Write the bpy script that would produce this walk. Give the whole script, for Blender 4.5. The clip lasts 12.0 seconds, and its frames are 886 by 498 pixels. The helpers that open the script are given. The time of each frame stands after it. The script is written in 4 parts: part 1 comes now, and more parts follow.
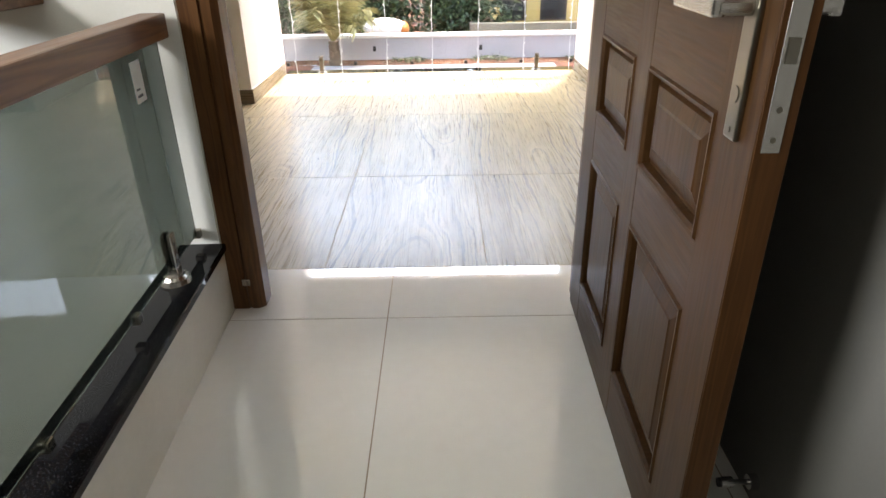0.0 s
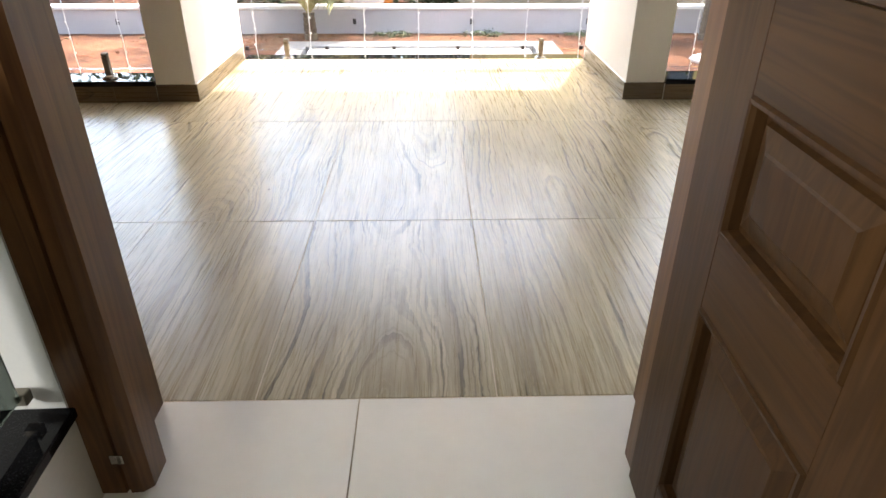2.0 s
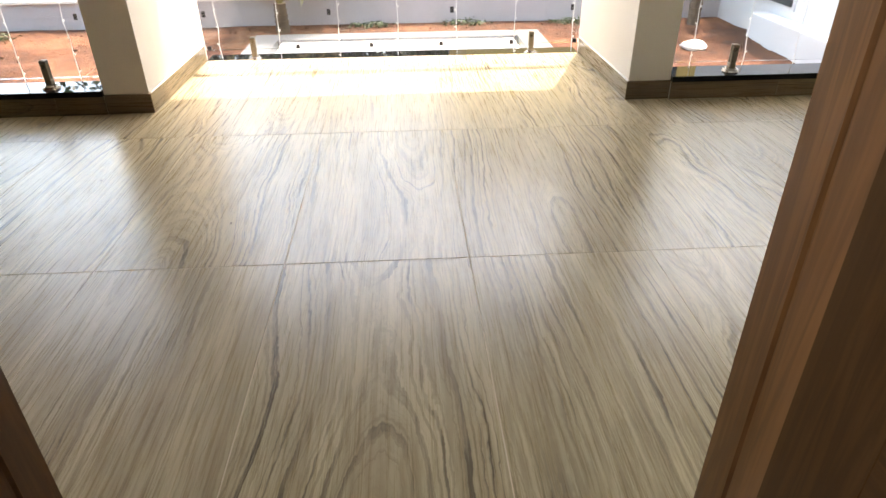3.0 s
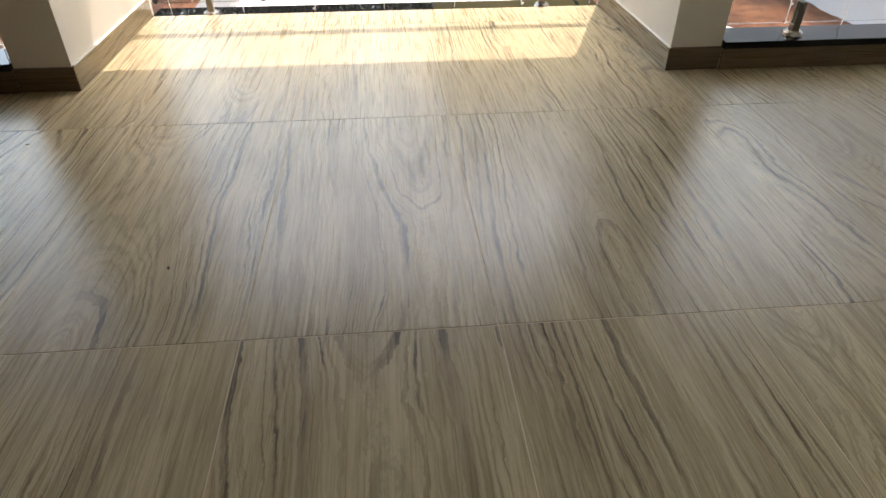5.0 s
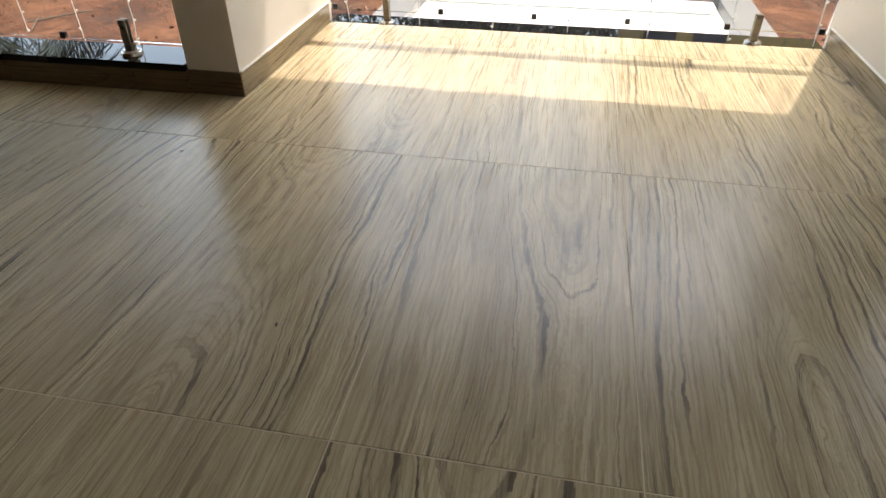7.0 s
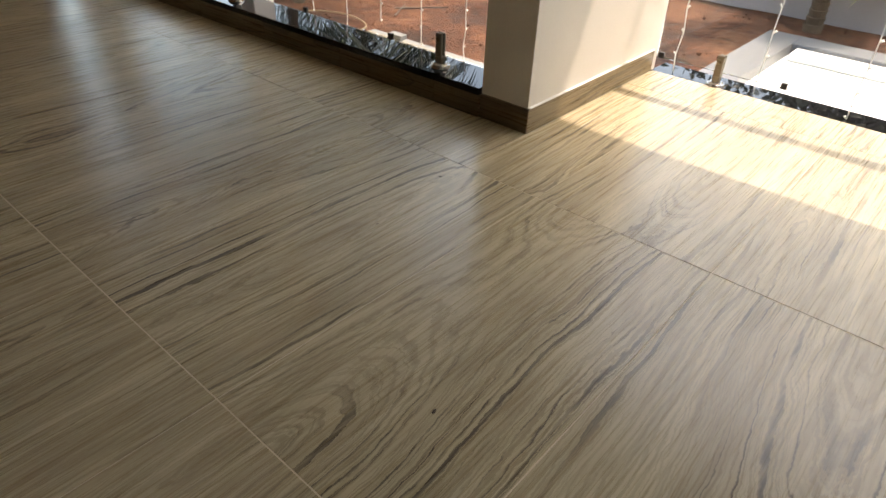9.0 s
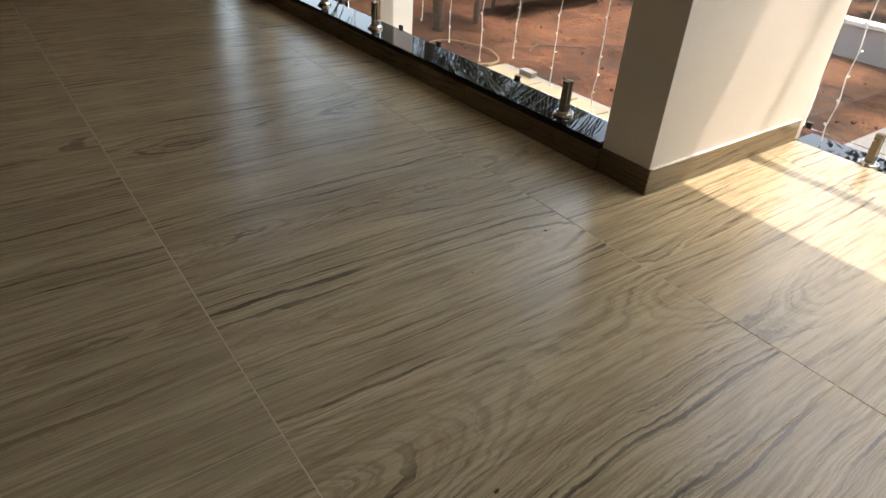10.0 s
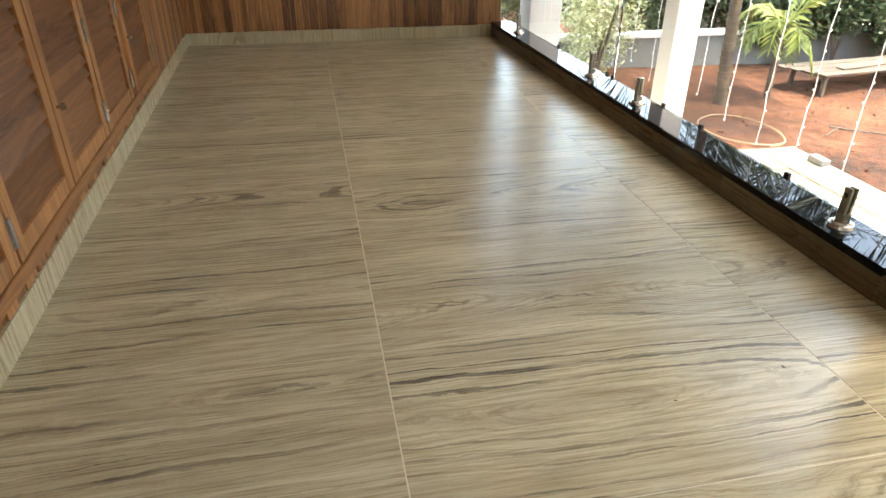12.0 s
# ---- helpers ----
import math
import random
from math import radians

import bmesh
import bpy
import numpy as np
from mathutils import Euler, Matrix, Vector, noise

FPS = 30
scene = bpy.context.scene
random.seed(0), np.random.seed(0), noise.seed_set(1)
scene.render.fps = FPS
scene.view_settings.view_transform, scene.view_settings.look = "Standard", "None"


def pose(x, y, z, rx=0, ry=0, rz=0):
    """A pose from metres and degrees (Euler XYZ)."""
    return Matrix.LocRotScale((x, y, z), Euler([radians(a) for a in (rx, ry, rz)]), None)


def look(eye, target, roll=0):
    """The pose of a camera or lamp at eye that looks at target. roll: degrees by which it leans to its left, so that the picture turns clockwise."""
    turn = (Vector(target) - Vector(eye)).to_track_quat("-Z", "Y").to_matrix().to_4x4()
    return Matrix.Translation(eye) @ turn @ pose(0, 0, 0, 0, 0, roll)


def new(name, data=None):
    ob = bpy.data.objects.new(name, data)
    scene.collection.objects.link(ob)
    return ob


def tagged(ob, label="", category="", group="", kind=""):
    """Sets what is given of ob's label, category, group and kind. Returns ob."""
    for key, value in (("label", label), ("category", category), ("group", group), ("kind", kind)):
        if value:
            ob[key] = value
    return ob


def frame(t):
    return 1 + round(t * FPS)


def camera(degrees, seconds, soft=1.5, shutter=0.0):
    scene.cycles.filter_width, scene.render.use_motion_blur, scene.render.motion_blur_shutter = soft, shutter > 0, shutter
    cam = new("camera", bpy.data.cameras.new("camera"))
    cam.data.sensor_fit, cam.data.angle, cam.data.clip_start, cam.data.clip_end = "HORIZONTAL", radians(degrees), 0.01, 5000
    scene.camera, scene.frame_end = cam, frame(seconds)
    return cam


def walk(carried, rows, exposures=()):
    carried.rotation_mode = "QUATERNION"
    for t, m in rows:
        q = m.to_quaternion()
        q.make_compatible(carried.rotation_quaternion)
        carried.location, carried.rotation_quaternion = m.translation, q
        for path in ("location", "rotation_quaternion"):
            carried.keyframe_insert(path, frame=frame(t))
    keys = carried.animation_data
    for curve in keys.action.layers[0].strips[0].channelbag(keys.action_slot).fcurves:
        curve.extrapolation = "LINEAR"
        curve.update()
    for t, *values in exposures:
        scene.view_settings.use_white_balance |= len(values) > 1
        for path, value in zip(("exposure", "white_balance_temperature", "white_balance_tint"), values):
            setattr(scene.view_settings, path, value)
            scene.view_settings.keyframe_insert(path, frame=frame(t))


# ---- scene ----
cam = camera(69.7, 12.0)
PATH = [
    (0, (0.089, -2.198, 1.107), (0.089, -0.409, 0.213), -0.9),
    (0.5, (0.052, -1.958, 1.113), (0.117, -0.174, 0.213), -2.3),
    (1, (0.053, -1.738, 1.095), (0.095, 0.027, 0.155), -3.1),
    (1.5, (0.084, -1.515, 1.113), (0.124, 0.231, 0.139), -0.7),
    (2, (0.082, -1.325, 1.1), (0.128, 0.416, 0.117), 0.2),
    (2.5, (0.045, -1.113, 1.104), (0.185, 0.619, 0.114), 0.6),
    (3, (0.062, -0.919, 1.087), (0.160, 0.797, 0.067), -0.5),
    (3.2, (0.068, -0.842, 1.08), (0.143, 0.887, 0.08), -0.8),
    (4.8, (0.012, -0.303, 1.036), (0.203, 1.319, -0.119), 0.5),
    (5, (0.02, -0.249, 1.029), (0.164, 1.365, -0.144), -0.0),
    (5.5, (0.033, -0.073, 1.042), (0.031, 1.568, -0.102), -0.4),
    (6, (0.058, 0.025, 1.033), (-0.106, 1.663, -0.104), -0.5),
    (6.5, (0.058, 0.056, 1.022), (-0.229, 1.668, -0.127), -0.4),
    (6.7, (0.045, 0.076, 1.025), (-0.239, 1.68, -0.134), 0.0),
    (8.3, (-0.018, 0.369, 1.086), (-0.774, 1.802, -0.086), 0.1),
    (8.5, (-0.018, 0.415, 1.069), (-0.873, 1.811, -0.08), 1.5),
    (9, (0.011, 0.453, 1.063), (-1.052, 1.701, -0.084), 2.2),
    (9.5, (0.011, 0.468, 1.081), (-1.185, 1.559, -0.095), 3.2),
    (10, (-0.037, 0.539, 1.094), (-1.357, 1.568, 0.001), 3.9),
    (10.5, (-0.098, 0.582, 1.098), (-1.511, 1.439, -0.027), 3.2),
    (11, (-0.115, 0.611, 1.112), (-1.671, 1.176, -0.009), 1.9),
    (11.5, (-0.103, 0.665, 1.126), (-1.749, 1.04, 0.054), 1.5),
    (12, (-0.111, 0.727, 1.14), (-1.82, 1.079, 0.163), 0.4),
]
walk(cam, [(t, look(eye, target, roll)) for t, eye, target, roll in PATH],
     [(0, 3.75, 7300, 10), (1.5, 3.7, 7400, 10), (2.9, 3.6, 7900, 9), (3.2, 3.2, 8200, 9), (5.5, 2.65, 7700, 6), (6.5, 2.55, 7700, 6), (9, 2.6, 8100, 8), (9.6, 2.45, 8100, 9), (10.3, 2.8, 8000, 7), (11, 3.9, 7800, 6), (12, 4.0, 7750, 4)])


# ---- world, sun, exposure ----
world = bpy.data.worlds.new("sky")
scene.world = world
world.use_nodes = True
wn = world.node_tree.nodes
sky = wn.new("ShaderNodeTexSky")
sky.sky_type = "NISHITA"
sky.sun_disc = False
sky.air_density, sky.dust_density, sky.ozone_density = 1.0, 2.5, 0.6
SUN = Vector((0.405, 1.0, 2.6)).normalized()       # towards the sun
sky.sun_elevation = math.asin(SUN.z)
sky.sun_rotation = math.atan2(SUN.x, SUN.y)
wn["Background"].inputs["Strength"].default_value = 0.15
world.node_tree.links.new(sky.outputs[0], wn["Background"].inputs["Color"])
sun_data = bpy.data.lights.new("sun", "SUN")
sun_data.energy, sun_data.angle, sun_data.color = 0.95, radians(0.6), (1.0, 0.885, 0.94)
sun = new("sun", sun_data)
sun.matrix_world = look(SUN * 20, (0, 0, 0))
# fill lamp added for the hall, as daylight from an assumed, unseen stairwell window
well = bpy.data.lights.new("stairwell_window_light", "AREA")
well.shape, well.size, well.size_y, well.energy, well.color = "RECTANGLE", 1.5, 1.2, 12, (0.93, 0.97, 1.0)
new("stairwell_window_light", well).matrix_world = look((-2.55, -2.2, 1.9), (0.4, -1.4, 0.6))


# ---- materials ----
def shader(name):
    m = bpy.data.materials.new(name)
    m.use_nodes = True
    return m, m.node_tree, m.node_tree.nodes["Principled BSDF"]


def node(nt, kind, **inputs):
    n = nt.nodes.new(kind)
    for key, value in inputs.items():
        key = key.replace("_", " ")
        if hasattr(value, "links"):
            nt.links.new(value, n.inputs[key])
        else:
            n.inputs[key].default_value = value
    return n


def math_node(nt, op, a, b=0.0, c=0.0):
    n = nt.nodes.new("ShaderNodeMath")
    n.operation = op
    for i, v in enumerate((a, b, c)):
        if hasattr(v, "links"):
            nt.links.new(v, n.inputs[i])
        else:
            n.inputs[i].default_value = v
    return n.outputs[0]


def mix(nt, factor, a, b):
    n = nt.nodes.new("ShaderNodeMix")
    n.data_type = "RGBA"
    for i, v in ((0, factor), (6, a), (7, b)):
        if hasattr(v, "links"):
            nt.links.new(v, n.inputs[i])
        else:
            n.inputs[i].default_value = v if i == 0 else (*v, 1)
    return n.outputs[2]


def ramp(nt, value, *stops):
    n = nt.nodes.new("ShaderNodeValToRGB")
    nt.links.new(value, n.inputs[0])
    while len(n.color_ramp.elements) < len(stops):
        n.color_ramp.elements.new(0.5)
    for e, (p, c) in zip(n.color_ramp.elements, sorted(stops)):
        e.position, e.color = p, (*c, 1)
    return n.outputs[0]


def coords(nt, scale, shuffle=0.0, island=False):
    """Object coordinates, stretched; shuffle moves them by a random amount per object or per island."""
    tc = nt.nodes.new("ShaderNodeTexCoord")
    out = tc.outputs["Object"]
    if shuffle:
        rnd = nt.nodes.new("ShaderNodeNewGeometry").outputs["Random Per Island"] if island else nt.nodes.new("ShaderNodeObjectInfo").outputs["Random"]
        comb = node(nt, "ShaderNodeCombineXYZ", X=math_node(nt, "MULTIPLY", rnd, shuffle), Y=math_node(nt, "MULTIPLY", rnd, shuffle * 1.7), Z=math_node(nt, "MULTIPLY", rnd, shuffle * 0.6))
        add = nt.nodes.new("ShaderNodeVectorMath")
        nt.links.new(out, add.inputs[0])
        nt.links.new(comb.outputs[0], add.inputs[1])
        out = add.outputs[0]
    mp = node(nt, "ShaderNodeMapping", Vector=out, Scale=scale)
    return mp.outputs[0]


def bump(nt, bsdf, height, strength, distance=0.002):
    b = node(nt, "ShaderNodeBump", Height=height, Strength=strength, Distance=distance)
    nt.links.new(b.outputs[0], bsdf.inputs["Normal"])


def plain(name, color, rough=0.5, metal=0.0, vary=0.12, scale=6.0, grain=60.0, bumps=0.15, spec=0.5):
    """A painted, cast or metal surface: large soft blotches, fine grain, fine relief."""
    m, nt, b = shader(name)
    big = node(nt, "ShaderNodeTexNoise", Vector=coords(nt, (1, 1, 1)), Scale=scale, Detail=4.0).outputs[0]
    fine = node(nt, "ShaderNodeTexNoise", Vector=coords(nt, (1, 1, 1)), Scale=grain, Detail=3.0).outputs[0]
    dark = tuple(c * (1 - vary) for c in color)
    light = tuple(min(1, c * (1 + vary * 0.6)) for c in color)
    both = math_node(nt, "MULTIPLY_ADD", fine, 0.35, math_node(nt, "MULTIPLY", big, 0.65))
    nt.links.new(ramp(nt, both, (0.3, dark), (0.7, light)), b.inputs["Base Color"])
    nt.links.new(math_node(nt, "MULTIPLY_ADD", big, 0.25 * rough, rough * 0.87), b.inputs["Roughness"])
    b.inputs["Metallic"].default_value = metal
    b.inputs["Specular IOR Level"].default_value = spec
    if bumps:
        bump(nt, b, fine, bumps, 0.001)
    return m


def wood_tile(name, gain=1.0, flat=0.0, warm=1.0, lying=False):
    """Glazed porcelain printed like pale grey-brown timber: a plain-sawn cut through growth rings, grain along
    local y (or x when lying), another cut on each tile."""
    m, nt, b = shader(name)

    def tone(r, g, bl):
        return (r * gain * warm, g * gain, bl * gain / warm)

    def at(scale, shuffle=0.0):
        if not lying:
            return coords(nt, scale, shuffle)
        sep = node(nt, "ShaderNodeSeparateXYZ", Vector=coords(nt, (1, 1, 1), shuffle))
        turned = node(nt, "ShaderNodeCombineXYZ", X=sep.outputs[1], Y=sep.outputs[0], Z=sep.outputs[2])
        return node(nt, "ShaderNodeMapping", Vector=turned.outputs[0], Scale=scale).outputs[0]

    def cloud(scale, shuffle, detail=2.0, rough=0.5):
        return node(nt, "ShaderNodeTexNoise", Vector=at(scale, shuffle), Scale=1.0, Detail=detail, Roughness=rough).outputs[0]

    def grow(value, lo, hi):
        return ramp(nt, value, (lo, (0, 0, 0)), (hi, (1, 1, 1)))

    rnd = nt.nodes.new("ShaderNodeObjectInfo").outputs["Random"]
    across = node(nt, "ShaderNodeSeparateXYZ", Vector=at((1, 1, 1))).outputs[0]
    heart = math_node(nt, "MULTIPLY_ADD", cloud((0.4, 0.6, 1), 13.0, 1.0), 0.16, math_node(nt, "MULTIPLY_ADD", rnd, 0.46, -0.04))
    off = math_node(nt, "SUBTRACT", across, heart)
    deep = math_node(nt, "MULTIPLY_ADD", cloud((0.7, 0.62, 1), 21.0, 2.0, 0.4), 0.56, -0.24)
    radius = math_node(nt, "SQRT", math_node(nt, "ADD", math_node(nt, "MULTIPLY", off, off), math_node(nt, "MULTIPLY_ADD", math_node(nt, "MULTIPLY", deep, deep), 1.5, 0.0004)))
    radius = math_node(nt, "MULTIPLY_ADD", cloud((4.5, 0.95, 1), 9.0, 2.0), 0.085, radius)
    radius = math_node(nt, "MULTIPLY_ADD", cloud((22.0, 7.5, 1), 6.0, 5.0, 0.66), 0.026, radius)
    radius = math_node(nt, "MULTIPLY_ADD", rnd, 7.0, radius)

    def rings(per_metre, detail):
        n = nt.nodes.new("ShaderNodeTexNoise")
        n.noise_dimensions = "1D"
        nt.links.new(math_node(nt, "MULTIPLY", radius, per_metre), n.inputs["W"])
        n.inputs["Scale"].default_value, n.inputs["Detail"].default_value, n.inputs["Roughness"].default_value = 1.0, detail, 0.55
        return n.outputs[0]

    band, vein, thin = rings(9.0, 2.0), rings(64.0, 3.0), rings(160.0, 2.0)
    zone = cloud((4.2, 1.1, 1), 4.0, 3.0)
    fibre = cloud((170, 3.2, 1), 9.0, 5.0, 0.7)
    dash = cloud((62, 4.2, 1), 7.0, 4.0, 0.6)
    streak = cloud((12, 0.8, 1), 5.0, 5.0, 0.6)
    base = mix(nt, grow(streak, 0.30, 0.68), tone(0.455, 0.390, 0.250), tone(0.560, 0.490, 0.326))
    base = mix(nt, math_node(nt, "MULTIPLY", grow(band, 0.62, 0.36), 0.40), base, tone(0.300, 0.240, 0.146))
    base = mix(nt, ramp(nt, dash, (0.38, (0.40,) * 3), (0.55, (0, 0, 0))), base, tone(0.25, 0.195, 0.112))
    base = mix(nt, ramp(nt, dash, (0.56, (0, 0, 0)), (0.70, (0.28,) * 3)), base, tone(0.56, 0.50, 0.355))
    base = mix(nt, ramp(nt, fibre, (0.36, (0.32,) * 3), (0.52, (0, 0, 0))), base, tone(0.23, 0.18, 0.105))
    base = mix(nt, math_node(nt, "MULTIPLY", grow(thin, 0.52, 0.38), math_node(nt, "MULTIPLY_ADD", zone, 0.95, 0.0)), base, tone(0.205, 0.166, 0.098))
    strong = math_node(nt, "MULTIPLY_ADD", grow(zone, 0.41, 0.57), 0.82, 0.16)
    strong = math_node(nt, "MULTIPLY", strong, math_node(nt, "MULTIPLY_ADD", grow(dash, 0.62, 0.44), 0.55, 0.45))
    base = mix(nt, math_node(nt, "MULTIPLY", grow(vein, 0.455, 0.365), strong), base, tone(0.076, 0.058, 0.037))
    if flat:
        base = mix(nt, flat, base, tone(0.42, 0.355, 0.225))
    nt.links.new(base, b.inputs["Base Color"])
    nt.links.new(math_node(nt, "MULTIPLY_ADD", fibre, 0.10, 0.23), b.inputs["Roughness"])
    bump(nt, b, fibre, 0.05, 0.0006)
    return m


def timber(name, dark, light, rough=0.42, axis="z", vary=0.5, spec=0.35):
    """Oiled timber with the grain along one local axis, another tone on each board."""
    m, nt, b = shader(name)
    sc = {"x": (1.1, 16, 16), "y": (16, 1.1, 16), "z": (16, 16, 1.1)}[axis]
    warp = node(nt, "ShaderNodeTexNoise", Vector=coords(nt, sc, 7.0), Scale=0.8, Detail=4.0, Roughness=0.55, Distortion=0.8).outputs[0]
    fib = node(nt, "ShaderNodeTexNoise", Vector=coords(nt, tuple(v * 9 for v in sc), 7.0), Scale=1.0, Detail=3.0).outputs[0]
    lines = math_node(nt, "MULTIPLY_ADD", math_node(nt, "SINE", math_node(nt, "MULTIPLY", warp, 48.0)), 0.5, 0.5)
    both = math_node(nt, "MULTIPLY_ADD", lines, 0.22, math_node(nt, "MULTIPLY_ADD", fib, 0.3, math_node(nt, "MULTIPLY", warp, 0.5)))
    rnd = nt.nodes.new("ShaderNodeObjectInfo").outputs["Random"]
    both = math_node(nt, "ADD", both, math_node(nt, "MULTIPLY_ADD", rnd, vary, -vary * 0.5))
    nt.links.new(ramp(nt, both, (0.2, dark), (0.85, light)), b.inputs["Base Color"])
    nt.links.new(math_node(nt, "MULTIPLY_ADD", fib, 0.2, rough - 0.1), b.inputs["Roughness"])
    b.inputs["Specular IOR Level"].default_value = spec
    bump(nt, b, fib, 0.12, 0.0008)
    return m


def earth(name):
    m, nt, b = shader(name)
    big = node(nt, "ShaderNodeTexNoise", Vector=coords(nt, (1, 1, 1)), Scale=0.9, Detail=6.0).outputs[0]
    fine = node(nt, "ShaderNodeTexNoise", Vector=coords(nt, (1, 1, 1)), Scale=9.0, Detail=9.0, Roughness=0.72).outputs[0]
    both = math_node(nt, "MULTIPLY_ADD", fine, 0.5, math_node(nt, "MULTIPLY", big, 0.5))
    nt.links.new(ramp(nt, both, (0.40, (0.029, 0.0105, 0.005)), (0.50, (0.116, 0.041, 0.016)), (0.60, (0.23, 0.096, 0.043))), b.inputs["Base Color"])
    b.inputs["Roughness"].default_value = 0.95
    bump(nt, b, fine, 1.0, 0.09)
    return m


def granite(name, color, speck, rough, scale=260.0):
    m, nt, b = shader(name)
    f = node(nt, "ShaderNodeTexNoise", Vector=coords(nt, (1, 1, 1)), Scale=scale, Detail=2.0).outputs[0]
    dust = node(nt, "ShaderNodeTexNoise", Vector=coords(nt, (1, 1, 1)), Scale=14.0, Detail=6.0).outputs[0]
    base = mix(nt, ramp(nt, f, (0.6, (0, 0, 0)), (0.75, (1, 1, 1))), color, speck)
    nt.links.new(base, b.inputs["Base Color"])
    b.inputs["Specular IOR Level"].default_value = 0.16
    nt.links.new(math_node(nt, "MULTIPLY_ADD", ramp(nt, dust, (0.5, (0, 0, 0)), (0.75, (1, 1, 1))), 0.05, rough), b.inputs["Roughness"])
    return m


def leaf(name, dark, light, rough=0.55):
    m, nt, b = shader(name)
    rnd = nt.nodes.new("ShaderNodeNewGeometry").outputs["Random Per Island"]
    nz = node(nt, "ShaderNodeTexNoise", Vector=coords(nt, (1, 1, 1)), Scale=3.0).outputs[0]
    nt.links.new(ramp(nt, math_node(nt, "MULTIPLY_ADD", nz, 0.5, math_node(nt, "MULTIPLY", rnd, 0.5)), (0.15, dark), (0.85, light)), b.inputs["Base Color"])
    b.inputs["Roughness"].default_value = rough
    b.inputs["Subsurface Weight"].default_value = 0.0
    b.inputs["Transmission Weight"].default_value = 0.0
    return m


def clear_glass(name, tint):
    m, nt, b = shader(name)
    b.inputs["Base Color"].default_value = (*tint, 1)
    b.inputs["Roughness"].default_value = 0.0
    b.inputs["IOR"].default_value = 1.45
    b.inputs["Transmission Weight"].default_value = 1.0
    return m


TILE = wood_tile("timber_print_porcelain")
# one brown tile, light put into its gain: shaded fronts, lit bay sides
SHADED_TILE = wood_tile("shaded_brown_timber_print_porcelain", 0.23, 0.3, 1.28, True)
LIT_TILE = wood_tile("lit_brown_timber_print_porcelain", 0.50, 0.3, 1.08, True)
SKIRT_TILE = wood_tile("pale_timber_print_porcelain", 1.0, 0.5)
GROUT = plain("beige_grout", (0.66, 0.58, 0.44), 0.8, grain=200)
WHITE_TILE = plain("white_polished_tile", (0.84, 0.83, 0.785), 0.03, vary=0.05, scale=2.0, grain=25, bumps=0.0, spec=0.85)
polish = WHITE_TILE.node_tree.nodes["Principled BSDF"].inputs
polish["Coat Weight"].default_value, polish["Coat Roughness"].default_value, polish["Coat IOR"].default_value = 1.0, 0.0, 1.95
TILE_JOINT = plain("brown_tile_joint", (0.30, 0.25, 0.19), 0.9)
CREAM_TILE = plain("cream_kerb_tile", (0.66, 0.63, 0.55), 0.15, vary=0.06, bumps=0.0)
PLASTER = plain("cream_wall_paint", (0.70, 0.67, 0.60), 0.75, vary=0.06, scale=1.8, grain=140, bumps=0.12)
WHITE = plain("white_wall_paint", (0.80, 0.80, 0.77), 0.7, vary=0.05, scale=1.8, grain=140, bumps=0.12)
# darker than the white paint: shade behind the door put into the colour
HALL = plain("shaded_grey_beige_hall_paint", (0.15, 0.146, 0.135), 0.7, vary=0.08, scale=1.5, grain=120)
# beige lowered so that the stairwell behind the glass looks dim
WELL = plain("dimmed_beige_stairwell_paint", (0.22, 0.212, 0.18), 0.7, vary=0.08, scale=1.5, grain=120)
WALL_GREY = plain("weathered_white_boundary_paint", (0.46, 0.45, 0.46), 0.85, vary=0.18, scale=1.2, grain=40, bumps=0.3)
BLACK_GRANITE = granite("black_polished_granite", (0.006, 0.006, 0.007), (0.035, 0.035, 0.04), 0.015)
GREY_GRANITE = granite("grey_flamed_granite", (0.16, 0.165, 0.17), (0.42, 0.42, 0.42), 0.32, 90.0)
ANNEX = plain("pale_house_paint", (0.62, 0.63, 0.63), 0.8, vary=0.08, scale=1.5, grain=90, bumps=0.2)
POND = plain("white_pond_lining", (0.85, 0.85, 0.80), 0.35, vary=0.07, scale=2.0, bumps=0.05)
TEAK = timber("dark_polished_teak", (0.019, 0.0084, 0.0030), (0.060, 0.0280, 0.0100), 0.40, "z", 0.08, 0.12)
TEAK_X = timber("dark_polished_teak_across", (0.019, 0.0084, 0.0030), (0.060, 0.0280, 0.0100), 0.40, "x", 0.08, 0.12)
FRAME_TEAK = timber("reddish_teak", (0.058, 0.023, 0.008), (0.18, 0.082, 0.030), 0.34, "z", 0.12)
EDGE_TEAK = timber("red_brown_teak_edge", (0.030, 0.012, 0.004), (0.085, 0.036, 0.012), 0.45, "z", 0.08, 0.12)
SLAT = timber("mixed_brown_timber", (0.10, 0.040, 0.016), (0.42, 0.20, 0.078), 0.45, "z", 0.55)
RAIL_HALL = timber("brown_handrail_timber", (0.085, 0.030, 0.011), (0.25, 0.115, 0.048), 0.34, "y", 0.12)
RAIL_WOOD = timber("warm_brown_timber", (0.12, 0.045, 0.016), (0.40, 0.18, 0.065), 0.42, "x", 0.25)
STILE_WOOD = timber("warm_brown_timber_upright", (0.14, 0.055, 0.02), (0.44, 0.21, 0.08), 0.42, "z", 0.25)
LOUVRE_WOOD = timber("brown_louvre_timber", (0.07, 0.026, 0.010), (0.24, 0.105, 0.042), 0.4, "x", 0.3)
WEATHERED = timber("grey_weathered_planks", (0.06, 0.05, 0.038), (0.17, 0.145, 0.115), 0.8, "x", 0.3)
STEEL = plain("brushed_steel", (0.50, 0.48, 0.45), 0.26, 1.0, vary=0.08, bumps=0.03)
